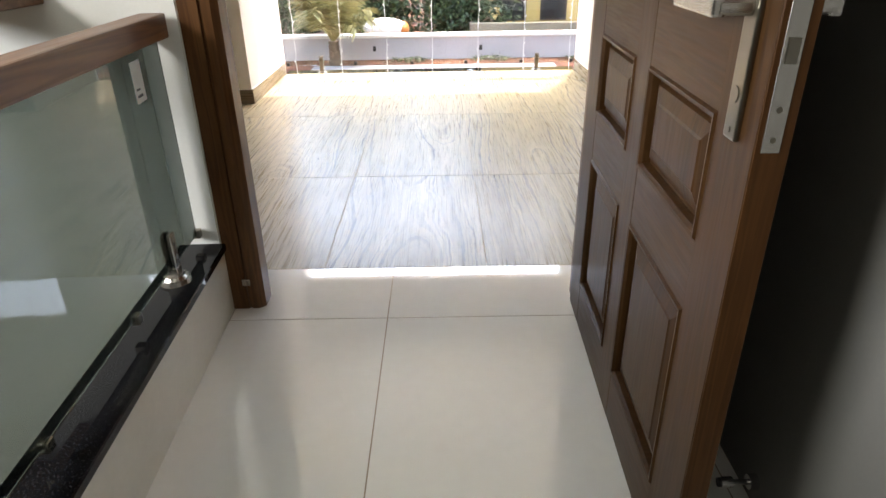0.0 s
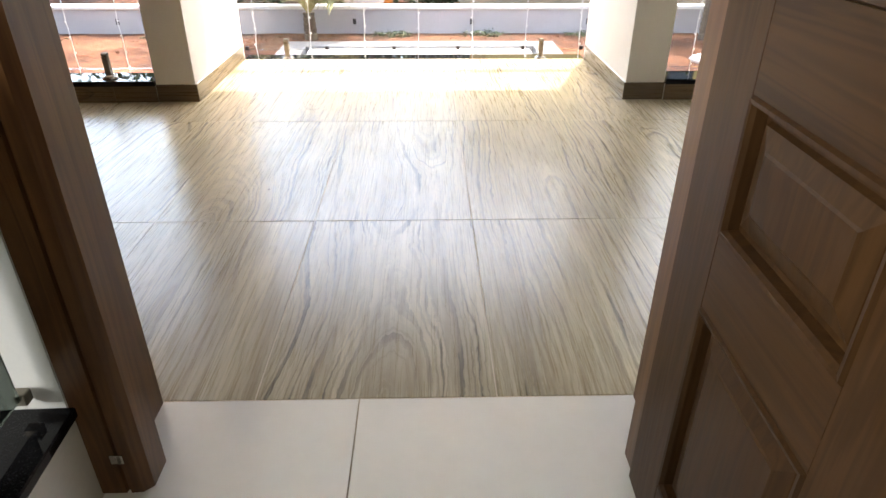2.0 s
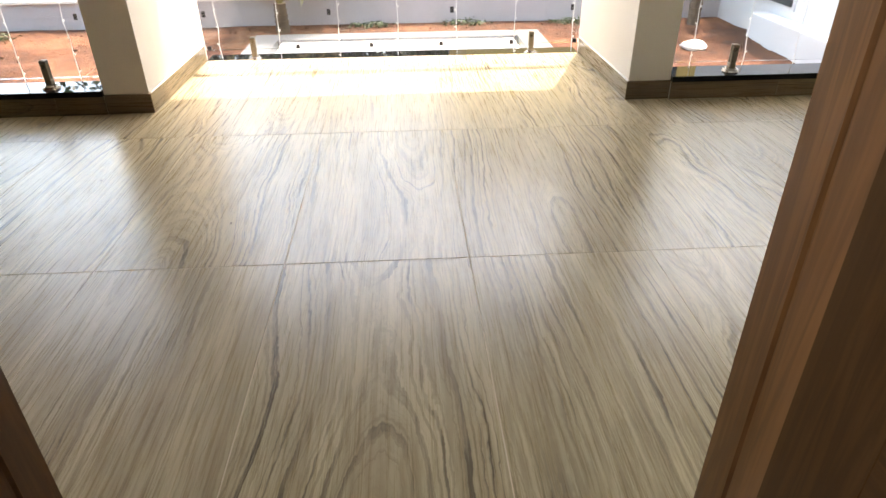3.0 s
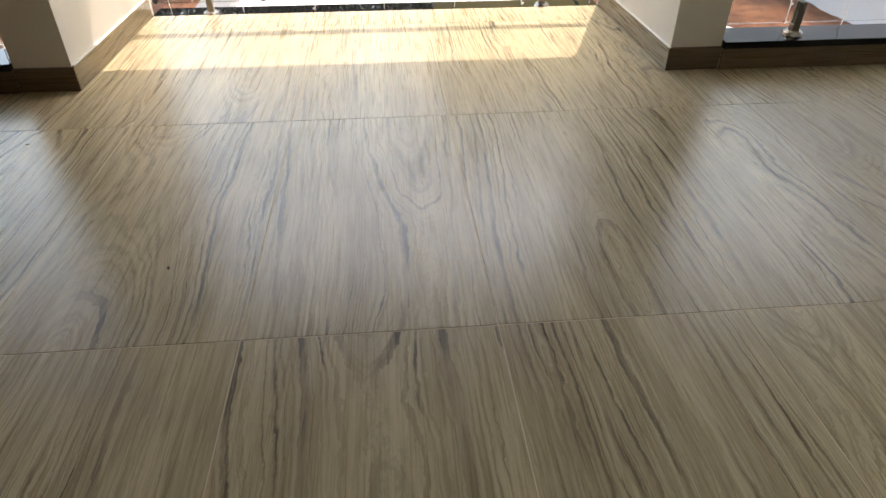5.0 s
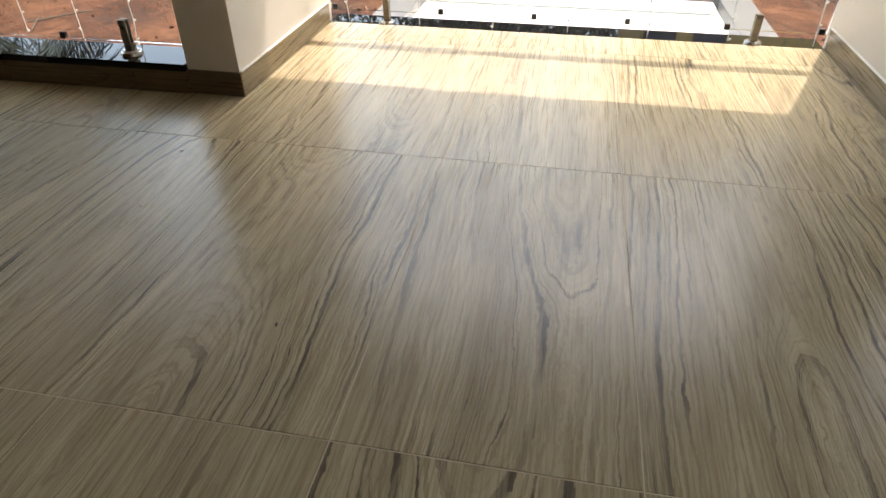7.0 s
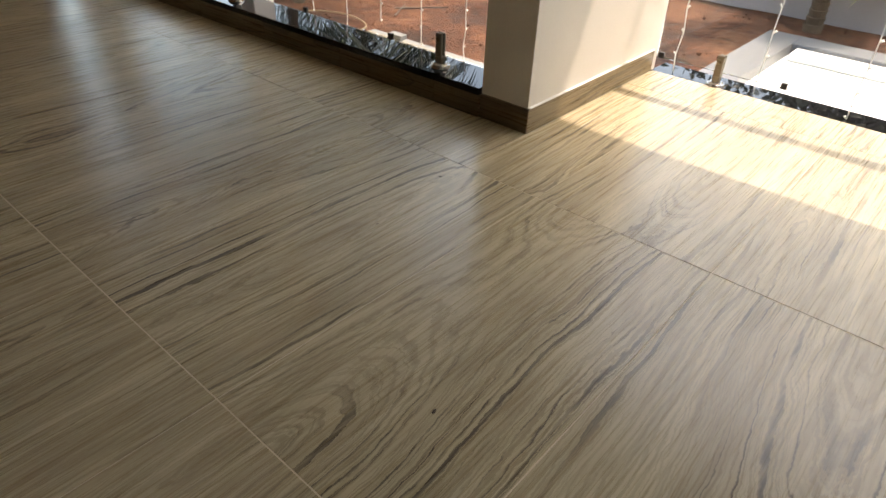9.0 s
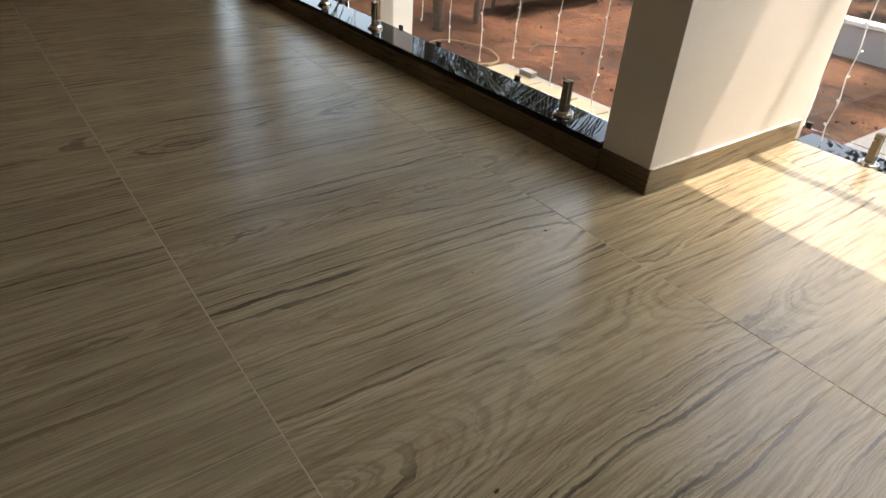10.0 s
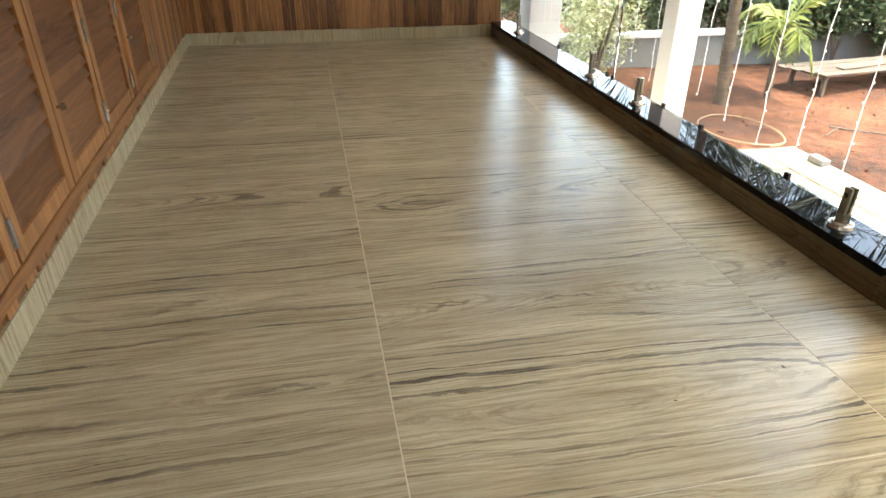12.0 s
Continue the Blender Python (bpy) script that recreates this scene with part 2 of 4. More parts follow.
DARK_STEEL = plain("tarnished_steel", (0.22, 0.20, 0.165), 0.28, 1.0, vary=0.1, bumps=0.03)
BLACK = plain("black_rubber", (0.012, 0.012, 0.013), 0.5)
EARTH = earth("red_earth")
CLOD = plain("red_earth_clod", (0.11, 0.043, 0.02), 0.95, vary=0.3, grain=80)
PAVING = plain("yellow_paving_stone", (0.28, 0.235, 0.16), 0.85, vary=0.2, scale=3.0, bumps=0.4)
CONCRETE = plain("grey_cement", (0.21, 0.21, 0.20), 0.9, vary=0.2, bumps=0.4)
GLASS = clear_glass("clear_glass", (0.95, 0.98, 0.965))
# tint far darker than clear glass, standing in for the stairwell's dimness
HALL_GLASS = clear_glass("dimmed_greenish_glass", (0.14, 0.168, 0.154))
WIRE = plain("white_cable", (0.8, 0.8, 0.78), 0.5)
BULB = plain("clear_bulb_plastic", (0.85, 0.85, 0.82), 0.2)
STICKER = plain("white_paper", (0.78, 0.78, 0.76), 0.6)
INK = plain("grey_print", (0.12, 0.12, 0.13), 0.6)
BARK = plain("grey_brown_bark", (0.16, 0.12, 0.085), 0.95, vary=0.35, scale=9, grain=30, bumps=0.8)
PALM_LEAF = leaf("palm_green", (0.10, 0.15, 0.03), (0.34, 0.38, 0.09))
DRY_LEAF = leaf("dry_palm_yellow_green", (0.15, 0.15, 0.05), (0.36, 0.32, 0.14))
DARK_LEAF = leaf("dark_foliage", (0.018, 0.035, 0.012), (0.07, 0.11, 0.035))
PALE_LEAF = leaf("pale_flowering_foliage", (0.22, 0.27, 0.08), (0.80, 0.80, 0.52))
YELLOW = plain("yellow_house_paint", (0.60, 0.42, 0.14), 0.8)
ORANGE = plain("orange_plastic", (0.60, 0.22, 0.05), 0.5)
HOSE = plain("cream_hose", (0.36, 0.27, 0.15), 0.5)
BROWN_PAINT = plain("dark_brown_paint", (0.045, 0.03, 0.02), 0.7)
DARK_GLASS = plain("dark_window_glass", (0.02, 0.022, 0.025), 0.08)
LOUVRE_METAL = plain("dark_grey_louvre_metal", (0.06, 0.065, 0.07), 0.4)
STOPPER = plain("polished_chrome", (0.7, 0.7, 0.7), 0.12, 1.0, bumps=0.0)


# ---- geometry helpers ----
def box(bm, x0, x1, y0, y1, z0, z1, bevel=0.0, segments=1):
    made = bmesh.ops.create_cube(bm, size=1.0, matrix=Matrix.Translation(((x0 + x1) / 2, (y0 + y1) / 2, (z0 + z1) / 2)) @ Matrix.Diagonal((abs(x1 - x0), abs(y1 - y0), abs(z1 - z0), 1)))
    if bevel:
        edges = list({e for v in made["verts"] for e in v.link_edges})
        bmesh.ops.bevel(bm, geom=edges, offset=bevel, segments=segments, affect="EDGES", profile=0.6)
    return bm


def tube(bm, a, b, r0, r1=None, sides=12, caps=True):
    a, b = Vector(a), Vector(b)
    d = b - a
    m = Matrix.Translation((a + b) / 2) @ d.to_track_quat("Z", "Y").to_matrix().to_4x4()
    bmesh.ops.create_cone(bm, cap_ends=caps, segments=sides, radius1=r0, radius2=r0 if r1 is None else r1, depth=d.length, matrix=m)
    return bm


def mesh_of(name, bm, material, smooth=False):
    me = bpy.data.meshes.new(name)
    bm.to_mesh(me)
    bm.free()
    me.materials.append(material)
    if smooth:
        for p in me.polygons:
            p.use_smooth = True
    return me


def thing(name, bm, material, label="", category="", group="", kind="", smooth=False):
    return tagged(new(name, mesh_of(name, bm, material, smooth)), label, category, group, kind)


def holder(name, m, label="", category="", group="", kind=""):
    ob = new(name)
    ob.matrix_basis = m
    return tagged(ob, label, category, group, kind)


def part(name, bm, material, parent, label="", smooth=False, m=None):
    ob = new(name, mesh_of(name, bm, material, smooth))
    ob.parent = parent
    if m is not None:
        ob.matrix_basis = m
    return tagged(ob, label)


def wall(name, label, material, *boxes):
    bm = bmesh.new()
    for b in boxes:
        box(bm, *b)
    return thing(name, bm, material, label, "wall", kind="structure")


def B(*args, **kw):
    return box(bmesh.new(), *args, **kw)


# ---- large structure ----
GROUND = -0.75
XW, XE = -5.95, 4.6            # ends of the veranda
YS, YK = -0.128, 2.442         # house wall side, kerb side
YB = 3.515                     # end of the bay's tiles
TOP = 2.75

bm = bmesh.new()
box(bm, XW, XE, -0.36, YK + 0.02, GROUND - 0.2, -0.0011)
box(bm, -1.262, 1.262, YK + 0.02, YB, GROUND - 0.2, -0.0011)
floor_veranda = thing("floor_veranda", bm, GROUT, "veranda floor of pale timber-print porcelain tiles", "floor", kind="structure")
floor_hall = thing("floor_hall", B(-0.60, 0.745, -5.0, YS, -0.3, -0.0011), TILE_JOINT, "hall floor of large white polished tiles", "floor", kind="structure")

wall_south_west = wall("wall_south_west", "wall behind the timber shutters", WHITE, (-5.42, -0.001, -0.265, -0.014, -0.75, TOP))
wall_south_west.matrix_basis = pose(-0.612, YS, 0, 0, 0, 1.7)
wall_south = wall("wall_south", "cream wall between the hall and the veranda", WHITE,
                  (-0.88, -0.612, -0.398, -0.385, -1.6, TOP), (0.632, XE, -0.398, -0.142, -0.75, TOP), (-0.612, 0.632, -0.398, -0.142, 2.13, TOP))
wall_west = wall("wall_west", "end wall of the veranda behind timber slats", PLASTER, (XW - 0.2, XW, -0.6, 2.46, GROUND, TOP))
wall_east = wall("wall_east", "plain cream end wall of the veranda", PLASTER, (XE, XE + 0.2, -0.398, 3.55, GROUND, TOP))
wall_pier_west = wall("wall_pier_west", "cream plastered pier beside the bay", PLASTER, (-1.505, -1.276, 2.440, 3.56, GROUND, TOP))
wall_pier_east = wall("wall_pier_east", "cream plastered pier beside the bay", PLASTER, (1.273, 1.505, 2.455, 3.56, GROUND, TOP))
wall_kerb_west = wall("wall_kerb_west", "low plastered kerb under the glass railing", PLASTER, (XW, -1.505, YK + 0.003, 2.60, GROUND, 0.095))
wall_kerb_east = wall("wall_kerb_east", "low plastered kerb under the glass railing", PLASTER, (1.505, XE, YK + 0.003, 2.60, GROUND, 0.095))
beam = wall("wall_beam", "cream front beam over the veranda", PLASTER, (XW - 0.2, XE + 0.2, 3.442, 3.56, 2.34, TOP))
bay_beam = wall("wall_bay_beam", "white beam across the bay opening", WHITE, (-1.276, 1.273, 3.34, 3.418, 1.99, TOP))
ceiling = thing("ceiling", B(XW - 0.2, XE + 0.2, -0.6, 3.56, TOP, TOP + 0.15), WHITE, "flat white painted veranda ceiling", "ceiling", kind="structure")
wall_hall_east = wall("wall_hall_east", "plain hall wall behind the door, shade put into its grey-beige", HALL, (0.745, 1.0, -5.0, -0.398, -0.3, TOP))
# unseen back wall takes the same dark colour to cut bounced light
wall_hall_back = wall("wall_hall_back", "plain unseen back wall of the hall, coloured dark to cut bounce", HALL, (-2.9, 1.0, -5.2, -5.0, -1.6, TOP))
wall_well_west = wall("wall_well_west", "beige stairwell wall, colour lowered to look dim", WELL, (-2.9, -2.7, -5.0, -0.398, -1.6, 1.3), (-2.9, -2.7, -5.0, -2.95, 1.3, 2.5), (-2.9, -2.7, -1.45, -0.398, 1.3, 2.5), (-2.9, -2.7, -5.0, -0.398, 2.5, TOP))
wall_well_north = wall("wall_well_north", "beige stairwell wall under the stair, colour lowered to look dim", WELL, (-2.9, -0.881, -0.398, -0.385, -1.6, TOP))
floor_well = thing("floor_well", B(-2.7, -0.4, -5.0, -0.398, -1.7, -1.6), WELL, "lower landing of the stairwell in the dimmed wall colour", "floor", kind="structure")
ceiling_hall = thing("ceiling_hall", B(-2.9, 1.0, -5.2, -0.398, TOP, TOP + 0.15), WHITE, "flat white hall ceiling", "ceiling", kind="structure")
HK = pose(-0.592, -0.400, 0, 0, 0, 2.0)     # the hall kerb, local y runs north
wall_kerb_hall = wall("wall_kerb_hall", "low cream tiled kerb beside the hall floor", CREAM_TILE, (-0.140, -0.010, -4.6, 0.0, -1.6, 0.218))
wall_kerb_hall.matrix_basis = HK

# ---- the garden's ground and low boundary walls ----
bm = bmesh.new()
side = 150
for i in range(side + 1):
    for j in range(side + 1):
        u, v = i / side * 2 - 1, j / side * 2 - 1
        x, y = 11 * u + 700 * u ** 9 - 3, 9 * v + 700 * v ** 9 + 6
        near = 1.0 if y > 2.7 and abs(x) < 25 and y < 30 else 0.0
        h = noise.fractal(Vector((x * 1.3, y * 1.3, 0)), 1.0, 2.0, 5) * 0.05 * near * min(1.0, 0.15 + abs(y - 8.5) * 0.8)
        if -6.3 < x < 5.2 and y < 2.8:
            h = -0.25
        if -2.88 < x < -0.42 and -5.05 < y < -0.35:
            h = -1.05
        bm.verts.new((x, y, GROUND + h))
bm.verts.ensure_lookup_table()
for i in range(side):
    for j in range(side):
        a = i * (side + 1) + j
        bm.faces.new([bm.verts[k] for k in (a, a + side + 1, a + side + 2, a + 1)])
thing("ground", bm, EARTH, "bare red earth with clods", "ground", kind="structure", smooth=True)


def garden_wall(name, label, x0, x1, y0, y1, top, material):
    ob = wall(name, label, material, (x0, x1, y0, y1, GROUND - 0.3, top - 0.05))
    part("coping", B(x0 - 0.03, x1 + 0.03, y0 - 0.03, y1 + 0.03, top - 0.05, top, bevel=0.008), WHITE, ob, "white painted coping")
    return ob


wall_garden_north = garden_wall("wall_garden_north", "low weathered white garden wall with a white coping", -7.4, 9.0, 8.45, 8.6, -0.36, WALL_GREY)
wall_garden_west = garden_wall("wall_garden_west", "low grey cement garden wall with a white coping", -7.6, -7.45, 1.0, 8.6, -0.33, CONCRETE)


W = pose(-0.612, YS, 0, 0, 0, 1.7)          # the house wall west of the door, local x runs east
K = pose(-1.505, YK, 0, 0, 0, 0.85)         # the western kerb, local x runs east


# ---- door frame, door, hall ----
def jamb_profile():
    return ((-0.105, -0.402), (-0.052, -0.402), (-0.050, -0.394), (-0.044, -0.394), (-0.042, -0.402), (-0.018, -0.400), (0.0, -0.384), (0.0, -0.318), (-0.006, -0.312),
            (-0.068, -0.312), (-0.072, -0.308), (-0.072, -0.222), (-0.078, -0.218), (-0.078, -0.212), (-0.072, -0.208), (-0.072, -0.134), (-0.076, -0.130), (-0.105, -0.130))


def extrude_profile(points, z0, z1):
    bm = bmesh.new()
    low = [bm.verts.new((x, y, z0)) for x, y in points]
    high = [bm.verts.new((x, y, z1)) for x, y in points]
    n = len(points)
    for i in range(n):
        bm.faces.new((low[i], low[(i + 1) % n], high[(i + 1) % n], high[i]))
    bm.faces.new(high)
    bm.faces.new(low[::-1])
    bmesh.ops.recalc_face_normals(bm, faces=bm.faces)
    return bm


door_frame = holder("door_frame", pose(0, 0, 0), "reddish-brown moulded teak door frame in the hall wall", "door frame", kind="structure")
part("jamb", extrude_profile([(x - 0.500, y) for x, y in jamb_profile()], 0.001, 2.06), FRAME_TEAK, door_frame)
part("jamb", extrude_profile([(0.518 - x, y) for x, y in jamb_profile()], 0.001, 2.06), FRAME_TEAK, door_frame)
bm = extrude_profile([(x, y) for x, y in jamb_profile()], -0.62, 0.62)
bm.transform(Matrix(((0, 0, 1, 0.01), (0, 1, 0, 0), (-1, 0, 0, 2.03), (0, 0, 0, 1))))
part("head", bm, FRAME_TEAK, door_frame)
strike = part("strike_plate", B(-0.562, -0.536, -0.405, -0.4015, 0.088, 0.112, bevel=0.001), STEEL, door_frame, "small steel strike plate")
part("strike_plate", B(-0.546, -0.542, -0.407, -0.4045, 0.09, 0.11), DARK_STEEL, strike)


def raised_panel(u0, u1, z0, z1):
    """A fielded panel set 16 mm into the leaf on both faces, with a moulded lip round its opening."""
    bm = bmesh.new()
    for sgn, face in ((1, 0.0), (-1, 0.045)):
        rings = ((0.0, 0.002), (0.003, -0.004), (0.009, -0.003), (0.013, 0.004), (0.014, 0.020), (0.026, 0.0205), (0.030, 0.012), (0.056, 0.006), (0.060, 0.004))
        loops = []
        for inset, deep in rings:
            y = face + sgn * deep
            loops.append([bm.verts.new(p) for p in ((u0 + inset, y, z0 + inset), (u1 - inset, y, z0 + inset), (u1 - inset, y, z1 - inset), (u0 + inset, y, z1 - inset))])
        for a, b in zip(loops, loops[1:]):
            for i in range(4):
                bm.faces.new((a[i], a[(i + 1) % 4], b[(i + 1) % 4], b[i]))
        bm.faces.new(loops[-1])
    bmesh.ops.recalc_face_normals(bm, faces=bm.faces)
    return bm


LEAF = 1.045
door_1 = holder("door_1", pose(0.507, -0.385, 0.006, 0, 0, -91.4), "dark brown teak panelled door standing open into the hall", "door", kind="structure")
COLS, ROWS = ((0.135, 0.462), (0.565, 0.915)), ((0.135, 0.533), (0.660, 0.864), (1.000, 1.420), (1.560, 1.900))
for u0, u1 in ((0.0, COLS[0][0]), (COLS[0][1], COLS[1][0]), (COLS[1][1], LEAF)):
    part("stile", B(u0, u1, 0, 0.045, 0, 2.02, bevel=0.0015), TEAK, door_1)
edges = [0.0] + [v for r in ROWS for v in r] + [2.02]
for c0, c1 in COLS:
    for z0, z1 in zip(edges[::2], edges[1::2]):
        part("rail", B(c0 + 0.0002, c1 - 0.0002, 0.0006, 0.0444, z0 + 0.001, z1 - 0.001), TEAK_X, door_1)
    for z0, z1 in ROWS:
        part("panel", raised_panel(c0, c1, z0, z1), TEAK, door_1)
escutcheon = part("escutcheon", B(0.962, 1.000, -0.008, 0.0, 0.845, 1.055, bevel=0.003, segments=2), DARK_STEEL, door_1, "satin steel lock plate")
part("keyhole", tube(bmesh.new(), (0.981, -0.0095, 0.905), (0.981, -0.004, 0.905), 0.011), DARK_STEEL, escutcheon)
for v in (0.858, 1.042):
    part("screw", tube(bmesh.new(), (0.981, -0.0095, v), (0.981, -0.006, v), 0.004), DARK_STEEL, escutcheon)
bm = bmesh.new()
tube(bm, (0.981, -0.004, 1.012), (0.981, -0.05, 1.012), 0.011)
box(bm, 0.835, 0.989, -0.060, -0.042, 1.000, 1.024, bevel=0.004, segments=2)
part("lever_handle", bm, STEEL, door_1, "square steel lever handle")
bm = bmesh.new()
tube(bm, (0.981, 0.044, 1.012), (0.981, 0.09, 1.012), 0.011)
box(bm, 0.835, 0.989, 0.082, 0.100, 1.000, 1.024, bevel=0.004, segments=2)
part("lever_handle", bm, STEEL, door_1, "square steel lever handle")
face = part("lock_face", B(LEAF - 0.001, LEAF + 0.002, 0.008, 0.032, 0.845, 1.10, bevel=0.0008), STEEL, door_1, "satin steel lock edge plate")
for v in (0.862, 0.90, 1.082):
    part("screw", tube(bmesh.new(), (LEAF + 0.001, 0.02, v), (LEAF + 0.0028, 0.02, v), 0.004), DARK_STEEL, face)
part("bolt", B(LEAF, LEAF + 0.004, 0.013, 0.027, 0.955, 0.985), DARK_STEEL, face)
part("edge_lipping", B(LEAF - 0.001, LEAF + 0.0012, 0.0012, 0.0438, 0.001, 2.019), EDGE_TEAK, door_1, "redder teak edge strip")
for v in (0.25, 1.0, 1.75):
    part("hinge", tube(bmesh.new(), (-0.004, 0.049, v), (-0.004, 0.049, v + 0.1), 0.007), STEEL, door_1, "steel butt hinge")

bm = bmesh.new()
tube(bm, (0.745, -1.215, 0.052), (0.728, -1.215, 0.052), 0.018, 0.016, 16)
tube(bm, (0.728, -1.215, 0.052), (0.690, -1.215, 0.052), 0.006, 0.006, 12)
tube(bm, (0.694, -1.215, 0.052), (0.670, -1.215, 0.052), 0.012, 0.011, 16)
stopper = thing("door_stopper", bm, STOPPER, "small chrome door stopper on the hall wall", "door stopper", smooth=False)
part("rubber_tip", tube(bmesh.new(), (0.670, -1.215, 0.052), (0.664, -1.215, 0.052), 0.010), BLACK, stopper, "black rubber tip")

# hall kerb top, glass railing
thing("kerb_coping", B(-0.150, 0.0, -4.58, -0.001, 0.218, 0.242, bevel=0.003), BLACK_GRANITE, "polished black granite coping on the hall kerb", "coping", kind="structure").matrix_basis = HK


def spigot(parent, m, material=STEEL, tall=0.145):
    """A square post with a round base cover that clamps a glass pane."""
    bm = bmesh.new()
    for s in (-1, 1):
        box(bm, -0.017, 0.017, s * 0.0065, s * 0.019, 0.045, tall, bevel=0.003)
    box(bm, -0.017, 0.017, -0.019, 0.019, 0.018, 0.046, bevel=0.003)
    ob = part("spigot", bm, material, parent, "square steel glass spigot", m=m)
    bm = bmesh.new()
    tube(bm, (0, 0, 0.0), (0, 0, 0.012), 0.046, 0.042, 28)
    tube(bm, (0, 0, 0.012), (0, 0, 0.020), 0.036, 0.030, 28)
    part("base_cover", bm, STEEL, ob, "round steel base cover")
    for v in (0.075, 0.112):
        part("screw", tube(bmesh.new(), (0, -0.0185, v), (0, -0.0205, v), 0.006), DARK_STEEL, ob)
    return ob


hall_railing = holder("glass_railing", HK, "greenish glass railing with a brown timber handrail on the hall kerb", "railing")
for y0, y1 in ((-1.9, -0.03), (-4.3, -1.91)):
    part("glass_pane", B(-0.084, -0.072, y0, y1, 0.286, 0.86, bevel=0.001), HALL_GLASS, hall_railing, "greenish glass pane, tint darkened to dim the stairwell behind")
decal = part("sticker", B(-0.0716, -0.0712, -0.232, -0.172, 0.735, 0.835), STICKER, hall_railing, "white paper sticker")
part("print", B(-0.0710, -0.0706, -0.222, -0.190, 0.748, 0.755), INK, decal)
part("print", B(-0.0710, -0.0706, -0.222, -0.200, 0.765, 0.770), INK, decal)
for y in (-0.235, -1.55, -2.4, -3.7):
    spigot(hall_railing, pose(-0.078, y, 0.242, 0, 0, 90))
for y in (-0.018, -0.50, -0.92):
    part("glass_clip", B(-0.092, -0.064, y - 0.012, y + 0.012, 0.272, 0.298, bevel=0.002), DARK_STEEL, hall_railing, "small grey clip")
part("handrail", B(-0.113, -0.043, -4.5, -0.012, 0.862, 0.925, bevel=0.006, segments=2), RAIL_HALL, hall_railing, "brown timber handrail")

# flight of brown steps along the stairwell's north wall
stair = holder("staircase", pose(-0.95, -0.399, 0), "closed dark brown timber stair on the stairwell wall", "staircase")
for i in range(6):
    part("tread", B(-0.29 - i * 0.27, -i * 0.27, -0.95, 0.0, 0.95 + i * 0.175, 0.99 + i * 0.175, bevel=0.004), LOUVRE_WOOD, stair)
    part("riser", B(-0.29 - i * 0.27, -0.27 - i * 0.27, -0.93, -0.001, 0.991 + i * 0.175, 1.124 + i * 0.175), TEAK, stair)


# ---- black granite sills, glass railing of the veranda ----
thing("window_sill", B(XW + 1.505, 0.0, -0.025, 0.185, 0.095, 0.125, bevel=0.003), BLACK_GRANITE, "polished black granite sill on the veranda kerb", "sill", kind="structure").matrix_basis = K
thing("window_sill", B(1.506, XE, YK - 0.018, 2.63, 0.095, 0.125, bevel=0.003), BLACK_GRANITE, "polished black granite sill on the veranda kerb", "sill", kind="structure")
thing("window_sill", B(-1.276, 1.273, YB + 0.002, YB + 0.17, -0.05, -0.003, bevel=0.003), BLACK_GRANITE, "flush black granite edge of the bay", "sill", kind="structure")
wall("wall_bay_front", "plinth under the bay's edge", PLASTER, (-1.276, 1.273, YB + 0.004, YB + 0.15, GROUND, -0.05))


def railing(m, x0, x1, splits, spigots, clips, z0, z1, label):
    """A run of glass panes on spigots with a slim steel handrail; local x along the run."""
    ob = holder("glass_railing", m, label, "railing", "veranda railings")
    ends = [x0, *splits, x1]
    for a, b in zip(ends, ends[1:]):
        pane = part("glass_pane", B(a + 0.006, b - 0.006, -0.006, 0.006, z0, z1, bevel=0.001), GLASS, ob, "clear glass pane")
        pane.visible_shadow = False
    part("handrail", B(x0, x1, -0.034, 0.034, z1, z1 + 0.030, bevel=0.006, segments=2), STEEL, ob, "slim steel handrail")
    for x in spigots:
        spigot(ob, pose(x, 0, 0), DARK_STEEL)
    for x in clips:
        part("glass_clip", B(x - 0.013, x + 0.013, -0.011, 0.011, z0 - 0.002, z0 + 0.026, bevel=0.002), BLACK, ob, "small black clip")
    return ob


railing(K @ pose(0, 0.066, 0.125), -4.43, -0.004, (-2.11,), (-0.285, -1.80, -2.42, -3.9), (-0.585, -1.185, -1.53, -2.12, -2.20, -3.0), 0.053, 0.915, "clear glass railing on dark steel spigots along the veranda kerb")
railing(pose(0, 2.515, 0.125), 1.507, XE, (3.0,), (1.86, 3.2), (2.4, 3.6), 0.053, 0.915, "clear glass railing on dark steel spigots along the veranda kerb")
railing(pose(0, 3.548, -0.003), -1.274, 1.271, (0.0,), (-0.953, 0.938), (-1.245, -0.655, -0.159, 0.316, 0.80, 1.24), 0.065, 1.035, "clear glass railing on dark steel spigots across the bay")

# slender outer columns
for x0, x1, y0, y1 in ((-4.60, -4.41, 3.30, 3.49), (-5.97, -5.68, 2.64, 2.93)):
    thing("column", B(x0, x1, y0, y1, GROUND - 0.1, 2.345, bevel=0.006), WHITE, "white painted square column outside the glass", "column", "outer columns", kind="structure")

# outlined panels on the front beam inside the bay
for i in range(4):
    x = -1.268 + i * 0.637
    ob = holder("beam_moulding", pose(x, 3.34, 2.295), "thin dark outlined panel on the front beam", "moulding", "beam mouldings", "structure")
    for a in ((0, 0.600, 0, 0.034), (0, 0.600, 0.240, 0.274)):
        part("strip", B(a[0], a[1], -0.008, 0, a[2], a[3]), BROWN_PAINT, ob)
    for a in ((0, 0.034), (0.566, 0.600)):
        part("strip", B(a[0], a[1], -0.008, 0, 0.034, 0.240), BROWN_PAINT, ob)


